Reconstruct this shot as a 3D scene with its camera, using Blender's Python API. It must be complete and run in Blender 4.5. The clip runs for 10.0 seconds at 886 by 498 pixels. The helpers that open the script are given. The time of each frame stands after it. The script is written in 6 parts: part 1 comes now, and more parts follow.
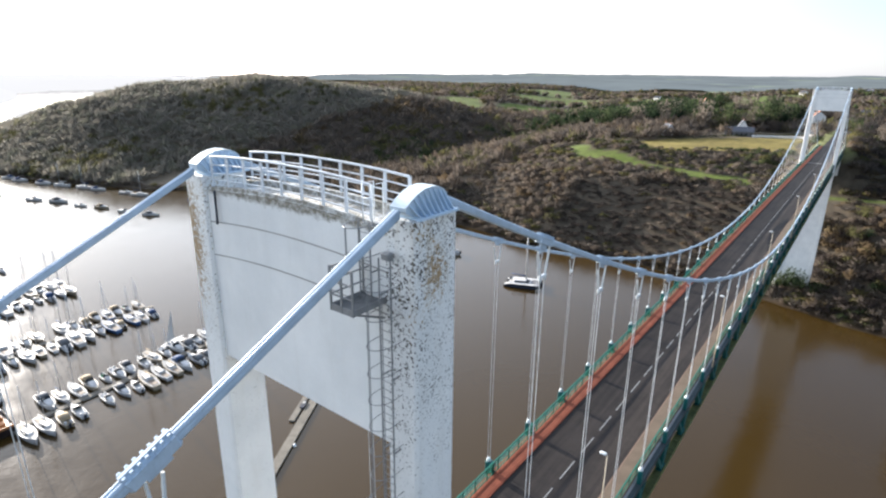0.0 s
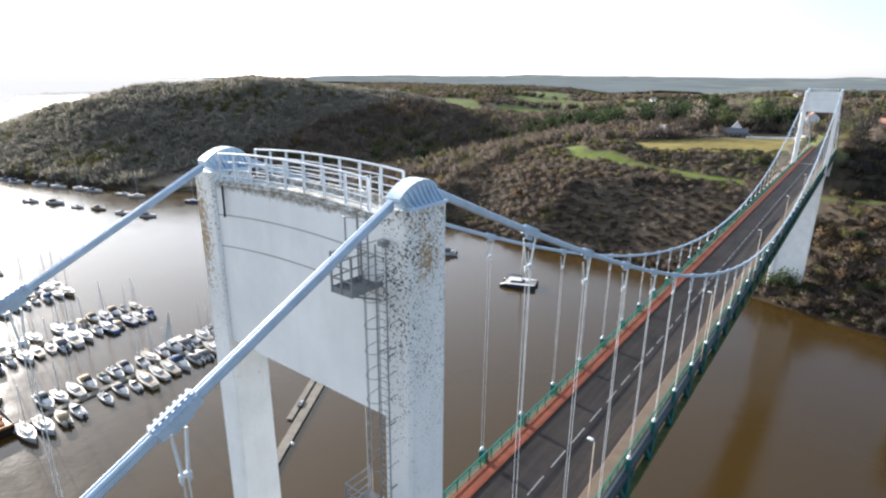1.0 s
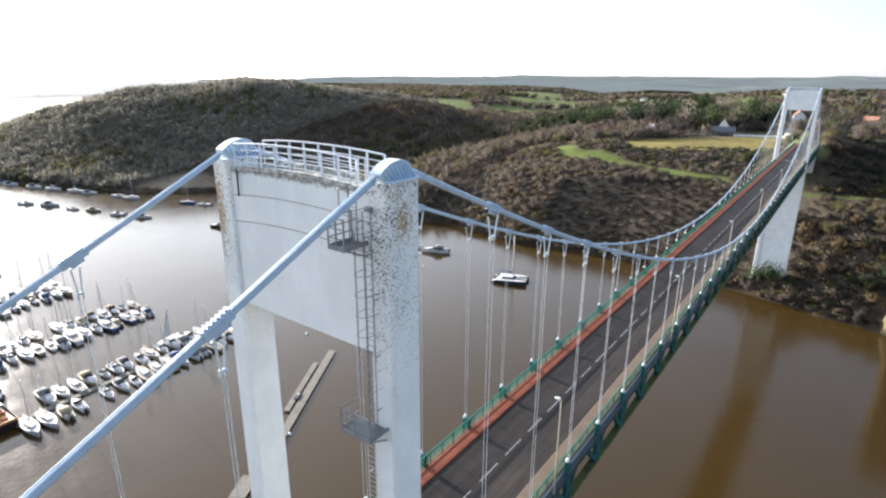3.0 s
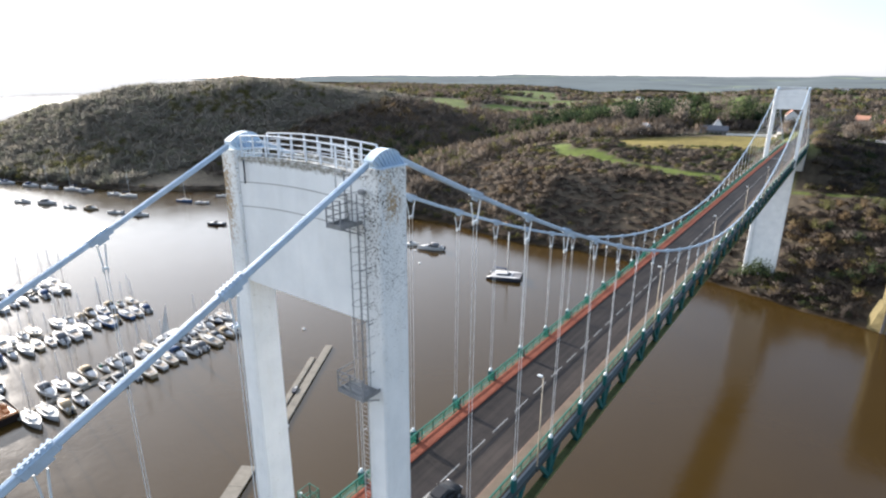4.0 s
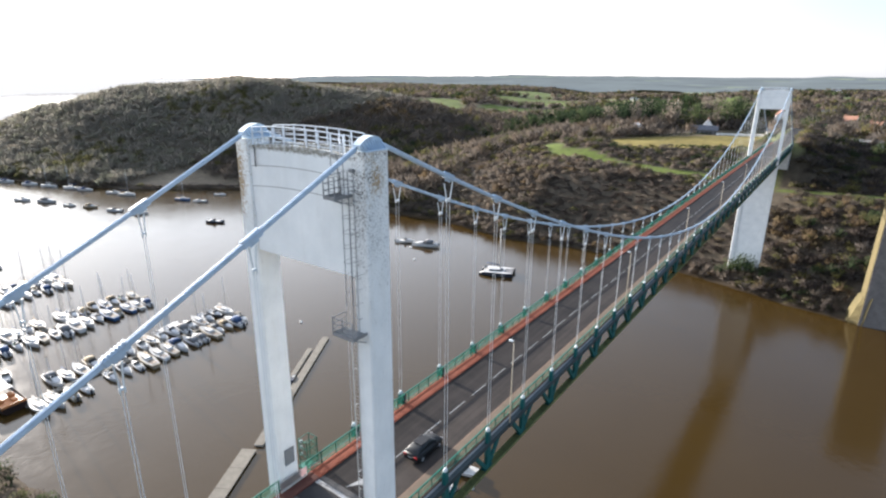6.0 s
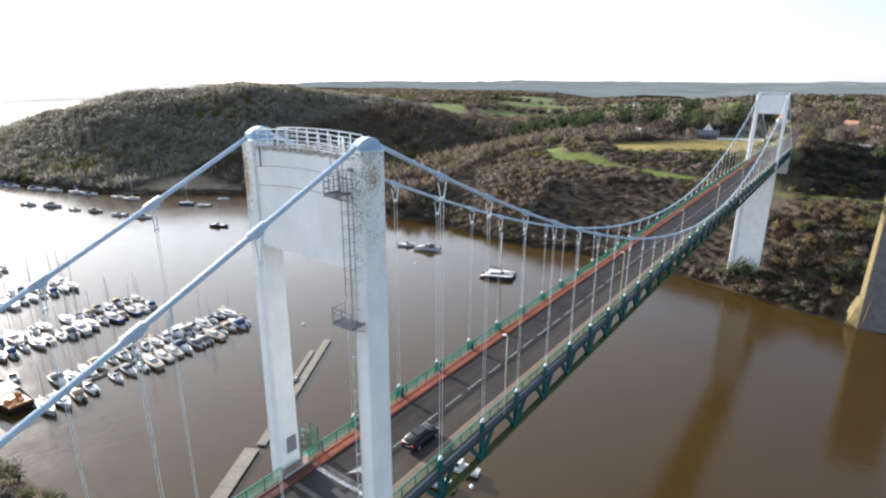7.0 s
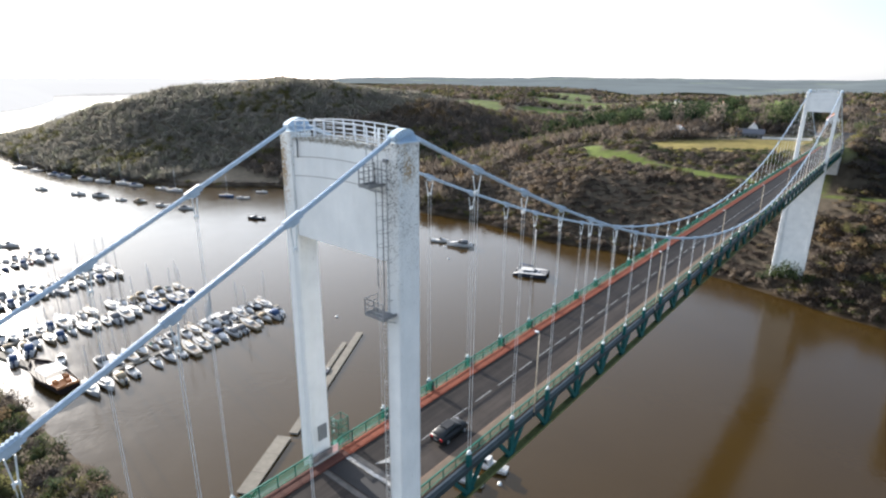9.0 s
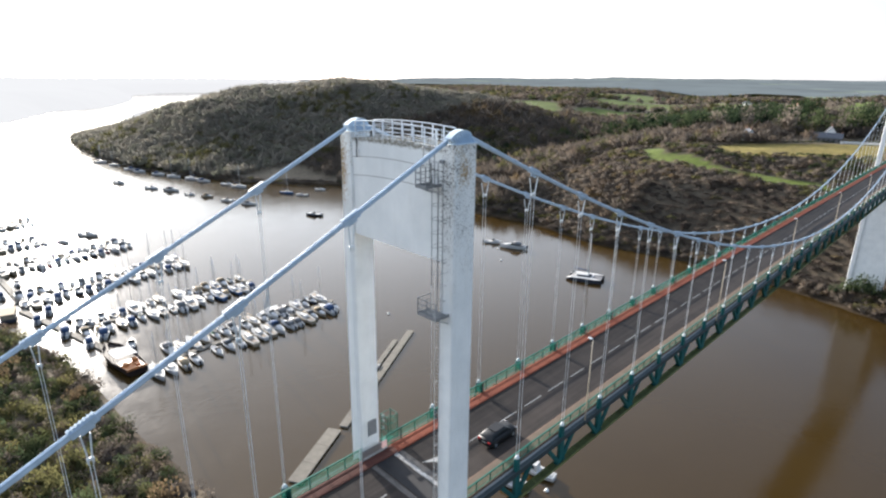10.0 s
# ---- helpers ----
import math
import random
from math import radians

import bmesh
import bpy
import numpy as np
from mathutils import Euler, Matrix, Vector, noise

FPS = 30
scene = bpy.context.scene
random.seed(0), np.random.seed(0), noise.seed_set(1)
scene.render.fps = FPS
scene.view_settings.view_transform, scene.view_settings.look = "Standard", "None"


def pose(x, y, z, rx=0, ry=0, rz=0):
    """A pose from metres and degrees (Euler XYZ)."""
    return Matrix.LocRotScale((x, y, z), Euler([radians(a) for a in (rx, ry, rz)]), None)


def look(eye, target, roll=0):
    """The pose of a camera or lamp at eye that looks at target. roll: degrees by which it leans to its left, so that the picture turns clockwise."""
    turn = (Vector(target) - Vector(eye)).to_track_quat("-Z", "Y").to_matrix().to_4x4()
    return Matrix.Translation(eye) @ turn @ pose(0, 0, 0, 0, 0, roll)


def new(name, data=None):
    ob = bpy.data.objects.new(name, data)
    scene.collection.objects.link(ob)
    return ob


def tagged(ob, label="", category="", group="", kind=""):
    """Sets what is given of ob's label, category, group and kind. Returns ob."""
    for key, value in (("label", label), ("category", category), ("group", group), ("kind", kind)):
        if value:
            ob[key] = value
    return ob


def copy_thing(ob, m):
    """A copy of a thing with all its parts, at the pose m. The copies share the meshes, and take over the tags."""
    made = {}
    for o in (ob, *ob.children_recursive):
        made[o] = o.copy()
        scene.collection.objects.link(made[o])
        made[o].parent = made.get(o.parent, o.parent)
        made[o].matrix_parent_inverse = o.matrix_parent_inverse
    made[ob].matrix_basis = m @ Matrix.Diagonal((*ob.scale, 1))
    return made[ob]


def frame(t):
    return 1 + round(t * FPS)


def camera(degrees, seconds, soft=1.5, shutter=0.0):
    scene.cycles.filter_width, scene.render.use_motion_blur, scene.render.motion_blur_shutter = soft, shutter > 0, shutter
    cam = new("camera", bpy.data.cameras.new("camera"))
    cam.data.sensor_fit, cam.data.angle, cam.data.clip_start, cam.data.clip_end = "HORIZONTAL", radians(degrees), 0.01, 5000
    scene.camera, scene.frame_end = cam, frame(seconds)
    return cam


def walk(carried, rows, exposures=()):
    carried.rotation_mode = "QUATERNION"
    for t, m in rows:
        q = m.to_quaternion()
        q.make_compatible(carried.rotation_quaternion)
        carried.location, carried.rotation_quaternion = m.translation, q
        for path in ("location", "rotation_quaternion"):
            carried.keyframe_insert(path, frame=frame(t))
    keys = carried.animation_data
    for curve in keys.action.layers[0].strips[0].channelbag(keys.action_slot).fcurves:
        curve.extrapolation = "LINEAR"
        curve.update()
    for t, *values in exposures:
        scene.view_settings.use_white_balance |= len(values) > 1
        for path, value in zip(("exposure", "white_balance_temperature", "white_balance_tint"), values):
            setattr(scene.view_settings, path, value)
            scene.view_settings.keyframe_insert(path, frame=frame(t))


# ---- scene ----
cam = camera(77.6, 10.0, soft=2.25)

PATH = [
    (0, (15.949, -12.768, 93.229), (14.79, -11.257, 92.618), 0.6),
    (0.5, (16.583, -13.396, 93.245), (15.426, -11.882, 92.636), 0.6),
    (1, (17.181, -14.026, 93.3), (16.03, -12.507, 92.694), 0.6),
    (1.5, (17.912, -14.721, 93.364), (16.764, -13.2, 92.757), 0.5),
    (2, (18.785, -15.595, 93.414), (17.643, -14.07, 92.807), 0.6),
    (2.5, (19.937, -16.6, 93.406), (18.797, -15.072, 92.802), 0.4),
    (4, (23.607, -20.035, 93.417), (22.482, -18.497, 92.811), 0.4),
    (4.5, (24.859, -21.201, 93.424), (23.739, -19.66, 92.816), 0.5),
    (5, (26.189, -22.43, 93.452), (25.071, -20.887, 92.844), 0.5),
    (5.5, (27.386, -23.538, 93.493), (26.274, -21.992, 92.882), 0.5),
    (7, (30.79, -26.372, 93.561), (29.663, -24.828, 92.973), 0.4),
    (7.5, (30.823, -26.287, 93.544), (29.695, -24.747, 92.949), 0.4),
    (8, (30.84, -26.334, 93.343), (29.697, -24.805, 92.747), 0.6),
    (8.5, (30.809, -26.329, 93.29), (29.65, -24.813, 92.691), 0.6),
    (9, (30.724, -26.307, 93.265), (29.505, -24.839, 92.664), 0.6),
    (9.5, (30.665, -26.308, 93.31), (29.348, -24.928, 92.706), 0.6),
    (10, (30.612, -26.349, 93.312), (29.253, -25.01, 92.711), 0.6),
]
walk(cam, [(t, look(eye, target, roll)) for t, eye, target, roll in PATH], exposures=((0, 1.96, 5900, 11.5), (4, 2.04, 5900, 12), (7.5, 2.02, 5900, 11.5), (9, 1.95, 5900, 11), (10, 1.86, 5900, 11)))

# ---- light: low winter sun over the river, thin bright sky ----
SUN_DIR = Vector((-0.985, 0.135, 0.0)).normalized()
SUN_ELEV = radians(14)
world = bpy.data.worlds.new("sky")
scene.world = world
world.use_nodes = True
wn = world.node_tree.nodes
sky = wn.new("ShaderNodeTexSky")
sky.sky_type = "NISHITA"
sky.sun_disc = False
sky.sun_elevation = SUN_ELEV
sky.sun_rotation = math.atan2(SUN_DIR.x, SUN_DIR.y)
sky.dust_density = 0.4
sky.air_density = 1.2
wn["Background"].inputs["Strength"].default_value = 0.06
veil = wn.new("ShaderNodeMix")  # thin white winter cloud over the clear sky
veil.data_type = "RGBA"
veil.inputs[0].default_value = 0.5
# the veil scatters sunlight forwards, so that it brightens smoothly towards the sun
toward = wn.new("ShaderNodeVectorMath")
toward.operation = "DOT_PRODUCT"
toward.inputs[1].default_value = (SUN_DIR.x * math.cos(SUN_ELEV), SUN_DIR.y * math.cos(SUN_ELEV), math.sin(SUN_ELEV))
world.node_tree.links.new(wn.new("ShaderNodeTexCoord").outputs["Generated"], toward.inputs[0])
lobe = wn.new("ShaderNodeMapRange")
lobe.inputs["From Min"].default_value, lobe.inputs["From Max"].default_value = 0.1, 1.0
lobe.inputs["To Min"].default_value, lobe.inputs["To Max"].default_value = 0.0, 1.0
world.node_tree.links.new(toward.outputs["Value"], lobe.inputs["Value"])
sharp = wn.new("ShaderNodeMath")
sharp.operation = "POWER"
sharp.inputs[1].default_value = 1.9
world.node_tree.links.new(lobe.outputs["Result"], sharp.inputs[0])
glare = wn.new("ShaderNodeMix")
glare.data_type = "RGBA"
glare.clamp_factor = True
glare.inputs[6].default_value = (3.64, 4.42, 5.7, 1)
glare.inputs[7].default_value = (31, 30.2, 29, 1)
world.node_tree.links.new(sharp.outputs["Value"], glare.inputs[0])
world.node_tree.links.new(glare.outputs[2], veil.inputs[7])
world.node_tree.links.new(sky.outputs["Color"], veil.inputs[6])
world.node_tree.links.new(veil.outputs[2], wn["Background"].inputs["Color"])
sun = new("sun", bpy.data.lights.new("sun", "SUN"))
sun.data.energy = 5.0
sun.data.angle = radians(0.9)
sun.data.color = (1.0, 0.88, 0.72)
sun.matrix_basis = look((0, 0, 0), -Vector((SUN_DIR.x * math.cos(SUN_ELEV), SUN_DIR.y * math.cos(SUN_ELEV), math.sin(SUN_ELEV))))

# ---- materials ----
def mat_nodes(name):
    m = bpy.data.materials.new(name)
    m.use_nodes = True
    nt = m.node_tree
    return m, nt, nt.nodes["Principled BSDF"]


def noise_node(nt, scale, detail=4, rough=0.55, vec=None):
    n = nt.nodes.new("ShaderNodeTexNoise")
    n.inputs["Scale"].default_value, n.inputs["Detail"].default_value, n.inputs["Roughness"].default_value = scale, detail, rough
    if vec is not None:
        nt.links.new(vec, n.inputs["Vector"])
    return n


def ramp_node(nt, fac, stops):
    r = nt.nodes.new("ShaderNodeValToRGB")
    e = r.color_ramp.elements
    while len(e) < len(stops):
        e.new(0.5)
    for el, (p, c) in zip(e, stops):
        el.position, el.color = p, (*c, 1)
    nt.links.new(fac, r.inputs["Fac"])
    return r


def mix_node(nt, fac, a, b, mode="MIX"):
    m = nt.nodes.new("ShaderNodeMix")
    m.data_type, m.blend_type = "RGBA", mode
    for sock, v in ((m.inputs[0], fac), (m.inputs[6], a), (m.inputs[7], b)):
        if isinstance(v, (int, float)):
            sock.default_value = v
        elif isinstance(v, tuple):
            sock.default_value = (*v, 1)
        else:
            nt.links.new(v, sock)
    return m.outputs[2]


def world_pos(nt):
    return nt.nodes.new("ShaderNodeNewGeometry").outputs["Position"]


def bump(nt, bsdf, height, strength, dist):
    b = nt.nodes.new("ShaderNodeBump")
    b.inputs["Strength"].default_value, b.inputs["Distance"].default_value = strength, dist
    nt.links.new(height, b.inputs["Height"])
    nt.links.new(b.outputs["Normal"], bsdf.inputs["Normal"])


def painted(name, col, rough=0.5, metal=0.0, vary=0.18, scale=1.5, rust=0.0, relief=0.0):
    """Paint or bare surface with grain, mottling and, where asked, rust blotches."""
    m, nt, b = mat_nodes(name)
    p = world_pos(nt)
    big, small = noise_node(nt, scale, 5, 0.6, p), noise_node(nt, scale * 9, 4, 0.6, p)
    dark = tuple(c * (1 - vary * 1.6) for c in col)
    light = tuple(min(1, c * (1 + vary)) for c in col)
    c1 = ramp_node(nt, big.outputs["Fac"], [(0.3, dark), (0.72, light)]).outputs["Color"]
    c2 = ramp_node(nt, small.outputs["Fac"], [(0.25, tuple(c * (1 - vary) for c in col)), (0.75, light)]).outputs["Color"]
    out = mix_node(nt, 0.45, c1, c2)
    info = nt.nodes.new("ShaderNodeObjectInfo")
    tone = ramp_node(nt, info.outputs["Random"], [(0.0, (1 - vary * 0.6,) * 3), (1.0, (1, 1, 1))]).outputs["Color"]
    out = mix_node(nt, 1.0, out, tone, "MULTIPLY")
    if rust:
        rn = noise_node(nt, scale * 2.3, 6, 0.7, p)
        f = ramp_node(nt, rn.outputs["Fac"], [(0.72 - rust * 0.3, (0, 0, 0)), (0.80 - rust * 0.3, (1, 1, 1))]).outputs["Color"]
        out = mix_node(nt, f, out, (0.19, 0.085, 0.03))
    nt.links.new(out, b.inputs["Base Color"])
    b.inputs["Roughness"].default_value, b.inputs["Metallic"].default_value = max(rough, 0.5), metal
    b.inputs["Specular IOR Level"].default_value = 0.22
    if relief:
        bump(nt, b, small.outputs["Fac"], 0.6, relief)
    return m


def tower_material():
    """White-painted concrete, flaked and lichened towards the top, run with streaks."""
    m, nt, b = mat_nodes("white_concrete")
    p = world_pos(nt)
    big = noise_node(nt, 0.35, 5, 0.6, p)
    stretch = nt.nodes.new("ShaderNodeMapping")
    stretch.inputs["Scale"].default_value = (1.7, 1.7, 0.22)
    nt.links.new(p, stretch.inputs["Vector"])
    streak = noise_node(nt, 1.0, 5, 0.65, stretch.outputs["Vector"])
    base = ramp_node(nt, big.outputs["Fac"], [(0.3, (0.66, 0.67, 0.66)), (0.7, (0.80, 0.80, 0.78))]).outputs["Color"]
    sf = ramp_node(nt, streak.outputs["Fac"], [(0.5, (0, 0, 0)), (0.85, (0.2, 0.2, 0.2))]).outputs["Color"]
    base = mix_node(nt, sf, base, (0.50, 0.47, 0.41))
    grain = noise_node(nt, 14, 4, 0.7, p)
    base = mix_node(nt, 0.12, base, ramp_node(nt, grain.outputs["Fac"], [(0.3, (0.45, 0.45, 0.44)), (0.7, (0.85, 0.85, 0.83))]).outputs["Color"])
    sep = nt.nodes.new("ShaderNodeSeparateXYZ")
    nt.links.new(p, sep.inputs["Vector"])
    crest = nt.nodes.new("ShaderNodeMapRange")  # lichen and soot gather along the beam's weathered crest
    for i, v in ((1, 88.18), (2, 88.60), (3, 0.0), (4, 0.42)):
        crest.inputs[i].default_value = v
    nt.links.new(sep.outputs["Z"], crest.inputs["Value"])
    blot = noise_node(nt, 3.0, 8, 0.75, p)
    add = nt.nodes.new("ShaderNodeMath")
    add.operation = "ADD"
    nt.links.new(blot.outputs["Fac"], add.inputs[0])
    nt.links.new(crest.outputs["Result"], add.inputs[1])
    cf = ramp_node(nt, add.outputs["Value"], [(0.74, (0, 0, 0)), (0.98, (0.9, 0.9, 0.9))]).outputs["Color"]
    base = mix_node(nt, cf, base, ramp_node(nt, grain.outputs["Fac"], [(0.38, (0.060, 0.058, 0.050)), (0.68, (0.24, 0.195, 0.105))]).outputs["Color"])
    nt.links.new(base, b.inputs["Base Color"])
    b.inputs["Roughness"].default_value = 0.75
    bump(nt, b, grain.outputs["Fac"], 0.35, 0.02)
    return m


def flaked_material(name, centre, reach, amount, lichen, orange=0.63):
    """The same paint where it has flaked into small dark chips with rusty lichen: thickest round a height."""
    m, nt, b = mat_nodes(name)
    p = world_pos(nt)
    big = noise_node(nt, 0.35, 5, 0.6, p)
    base = ramp_node(nt, big.outputs["Fac"], [(0.3, (0.64, 0.65, 0.64)), (0.7, (0.78, 0.78, 0.76))]).outputs["Color"]
    stretch = nt.nodes.new("ShaderNodeMapping")
    stretch.inputs["Scale"].default_value = (1.7, 1.7, 0.22)
    nt.links.new(p, stretch.inputs["Vector"])
    streak = noise_node(nt, 1.0, 5, 0.65, stretch.outputs["Vector"])
    sf = ramp_node(nt, streak.outputs["Fac"], [(0.5, (0, 0, 0)), (0.8, (0.26, 0.26, 0.26))]).outputs["Color"]
    base = mix_node(nt, sf, base, (0.50, 0.47, 0.40))
    sep = nt.nodes.new("ShaderNodeSeparateXYZ")
    nt.links.new(p, sep.inputs["Vector"])
    span = nt.nodes.new("ShaderNodeMapRange")
    for i, v in ((1, centre - reach), (2, centre), (3, 0.0), (4, amount)):
        span.inputs[i].default_value = v
    nt.links.new(sep.outputs["Z"], span.inputs["Value"])
    chips = noise_node(nt, 12.5, 3, 0.55, p)
    patch = noise_node(nt, 0.8, 3, 0.5, p)
    add = nt.nodes.new("ShaderNodeMath")
    add.operation = "MULTIPLY_ADD"
    nt.links.new(patch.outputs["Fac"], add.inputs[0])
    nt.links.new(span.outputs["Result"], add.inputs[1])
    nt.links.new(chips.outputs["Fac"], add.inputs[2])
    f = ramp_node(nt, add.outputs["Value"], [(0.705, (0, 0, 0)), (0.725, (1, 1, 1))]).outputs["Color"]
    rusty = noise_node(nt, 0.9, 4, 0.6, p)
    rc = ramp_node(nt, rusty.outputs["Fac"], [(orange - 0.06, (0.070, 0.064, 0.055)), (orange + 0.06, (0.33, 0.22, 0.075))]).outputs["Color"]
    out = mix_node(nt, f, base, rc)
    # ochre lichen: runs down the arrises and one thick patch below the saddle
    away = nt.nodes.new("ShaderNodeVectorMath")
    away.operation = "DISTANCE"
    spot, squeeze, gain = lichen
    squash = nt.nodes.new("ShaderNodeMapping")
    squash.inputs["Scale"].default_value = (1, 1, squeeze)
    nt.links.new(p, squash.inputs["Vector"])
    away.inputs[1].default_value = (spot[0], spot[1], spot[2] * squeeze)
    nt.links.new(squash.outputs["Vector"], away.inputs[0])
    near = nt.nodes.new("ShaderNodeMapRange")
    for i, v in ((1, 0.2), (2, 1.25), (3, gain), (4, 0.0)):
        near.inputs[i].default_value = v
    nt.links.new(away.outputs["Value"], near.inputs["Value"])
    moss = nt.nodes.new("ShaderNodeMath")
    moss.operation = "ADD"
    nt.links.new(noise_node(nt, 5.0, 6, 0.78, p).outputs["Fac"], moss.inputs[0])
    nt.links.new(near.outputs["Result"], moss.inputs[1])
    out = mix_node(nt, ramp_node(nt, moss.outputs["Value"], [(0.66, (0, 0, 0)), (0.74, (0.9, 0.9, 0.9))]).outputs["Color"], out, (0.30, 0.19, 0.075))
    runs = nt.nodes.new("ShaderNodeMapping")
    runs.inputs["Scale"].default_value = (2.6, 2.6, 0.22)
    runs.inputs["Location"].default_value = (7.3, 2.1, 0.0)
    nt.links.new(p, runs.inputs["Vector"])
    ochre = nt.nodes.new("ShaderNodeMath")
    ochre.operation = "MULTIPLY_ADD"
    nt.links.new(noise_node(nt, 1.0, 6, 0.75, runs.outputs["Vector"]).outputs["Fac"], ochre.inputs[0])
    ochre.inputs[1].default_value = 1.0
    nt.links.new(span.outputs["Result"], ochre.inputs[2])
    out = mix_node(nt, ramp_node(nt, ochre.outputs["Value"], [(0.82, (0, 0, 0)), (1.08, (0.42, 0.42, 0.42))]).outputs["Color"], out, (0.36, 0.27, 0.14))
    nt.links.new(out, b.inputs["Base Color"])
    b.inputs["Roughness"].default_value = 0.8
    bump(nt, b, f, -0.5, 0.015)
    return m


def water_material():
    m, nt, b = mat_nodes("river_water")
    p = world_pos(nt)
    big = noise_node(nt, 0.012, 4, 0.55, p)
    mid = noise_node(nt, 0.09, 4, 0.6, p)
    c = ramp_node(nt, big.outputs["Fac"], [(0.3, (0.0285, 0.0168, 0.0044)), (0.7, (0.035, 0.0210, 0.0056))]).outputs["Color"]
    nt.links.new(c, b.inputs["Base Color"])
    b.inputs["IOR"].default_value = 1.295
    r = ramp_node(nt, mid.outputs["Fac"], [(0.3, (0.10, 0.10, 0.10)), (0.75, (0.17, 0.17, 0.17))]).outputs["Color"]
    nt.links.new(r, b.inputs["Roughness"])
    waves = noise_node(nt, 0.45, 5, 0.6, p)
    calm = ramp_node(nt, noise_node(nt, 0.018, 3, 0.5, p).outputs["Fac"], [(0.35, (0.15, 0.15, 0.15)), (0.65, (1, 1, 1))]).outputs["Color"]
    bump(nt, b, mix_node(nt, 1.0, waves.outputs["Color"], calm, "MULTIPLY"), 0.30, 0.30)
    return m


def attr_material(name, rough, scales, relief=0.0, gloss=0.1):
    """Colour from the mesh's own land-cover colours, broken up by noise at two scales."""
    m, nt, b = mat_nodes(name)
    a = nt.nodes.new("ShaderNodeAttribute")
    a.attribute_name = "cover"
    p = world_pos(nt)
    n1, n2 = noise_node(nt, scales[0], 5, 0.65, p), noise_node(nt, scales[1], 4, 0.6, p)
    c = mix_node(nt, 1.0, a.outputs["Color"], ramp_node(nt, n1.outputs["Fac"], [(0.3, (0.72, 0.70, 0.66)), (0.7, (1.25, 1.22, 1.15))]).outputs["Color"], "MULTIPLY")
    c = mix_node(nt, 1.0, c, ramp_node(nt, n2.outputs["Fac"], [(0.3, (0.75, 0.75, 0.75)), (0.7, (1.2, 1.2, 1.2))]).outputs["Color"], "MULTIPLY")
    nt.links.new(c, b.inputs["Base Color"])
    b.inputs["Roughness"].default_value = rough
    b.inputs["Specular IOR Level"].default_value = gloss
    if relief:
        bump(nt, b, n2.outputs["Fac"], 0.7, relief)
    return m


def twig_material(name, gloss=0.05, haze_glow=0.0, spread=0.10, thinness=0.5, haze_colour=(0.86, 0.90, 0.93)):
    """Leaves and twigs: the tree's own colour, each clump a little lighter or darker. Distance haze is emitted on top
    where asked.
    """
    m, nt, b = mat_nodes(name)
    a = nt.nodes.new("ShaderNodeAttribute")
    a.attribute_name = "cover"
    g = nt.nodes.new("ShaderNodeNewGeometry")
    tone = ramp_node(nt, g.outputs["Random Per Island"], [(0.0, (1 - spread,) * 3), (1.0, (1 + spread,) * 3)]).outputs["Color"]
    nt.links.new(mix_node(nt, 1.0, a.outputs["Color"], tone, "MULTIPLY"), b.inputs["Base Color"])
    b.inputs["Roughness"].default_value = 0.85
    b.inputs["Specular IOR Level"].default_value = gloss
    thin = nt.nodes.new("ShaderNodeBsdfTranslucent")
    nt.links.new(b.inputs["Base Color"].links[0].from_socket, thin.inputs["Color"])
    both = nt.nodes.new("ShaderNodeMixShader")
    both.inputs[0].default_value = thinness
    nt.links.new(b.outputs[0], both.inputs[1])
    nt.links.new(thin.outputs[0], both.inputs[2])
    nt.links.new(both.outputs[0], nt.nodes["Material Output"].inputs["Surface"])
    # distance haze, put in as faint light that the surface gives off
    if haze_glow:
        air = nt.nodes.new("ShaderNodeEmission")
        air.inputs["Color"].default_value = (*haze_colour, 1)
        air.inputs["Strength"].default_value = haze_glow
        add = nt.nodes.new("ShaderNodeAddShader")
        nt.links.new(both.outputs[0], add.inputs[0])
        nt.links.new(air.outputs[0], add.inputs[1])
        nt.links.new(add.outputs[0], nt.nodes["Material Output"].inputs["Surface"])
    return m


def asphalt_material():
    """Worn asphalt: lengthwise wheel tracks and oil streaks over a stony grain."""
    m, nt, b = mat_nodes("worn_asphalt")
    p = world_pos(nt)
    along = nt.nodes.new("ShaderNodeMapping")
    along.inputs["Scale"].default_value = (1.3, 0.05, 1.0)
    nt.links.new(p, along.inputs["Vector"])
    tracks, big, grain = noise_node(nt, 1.0, 4, 0.6, along.outputs["Vector"]), noise_node(nt, 0.33, 6, 0.68, p), noise_node(nt, 9, 4, 0.7, p)
    c = ramp_node(nt, tracks.outputs["Fac"], [(0.40, (0.016, 0.014, 0.014)), (0.60, (0.052, 0.043, 0.037))]).outputs["Color"]
    c = mix_node(nt, 0.5, c, ramp_node(nt, big.outputs["Fac"], [(0.36, (0.013, 0.011, 0.010)), (0.66, (0.039, 0.032, 0.029))]).outputs["Color"])
    c = mix_node(nt, 0.25, c, ramp_node(nt, grain.outputs["Fac"], [(0.3, (0.019, 0.017, 0.016)), (0.7, (0.041, 0.036, 0.033))]).outputs["Color"])
    nt.links.new(c, b.inputs["Base Color"])
    b.inputs["Roughness"].default_value = 0.7
    b.inputs["Specular IOR Level"].default_value = 0.08
    bump(nt, b, grain.outputs["Fac"], 0.5, 0.006)
    return m


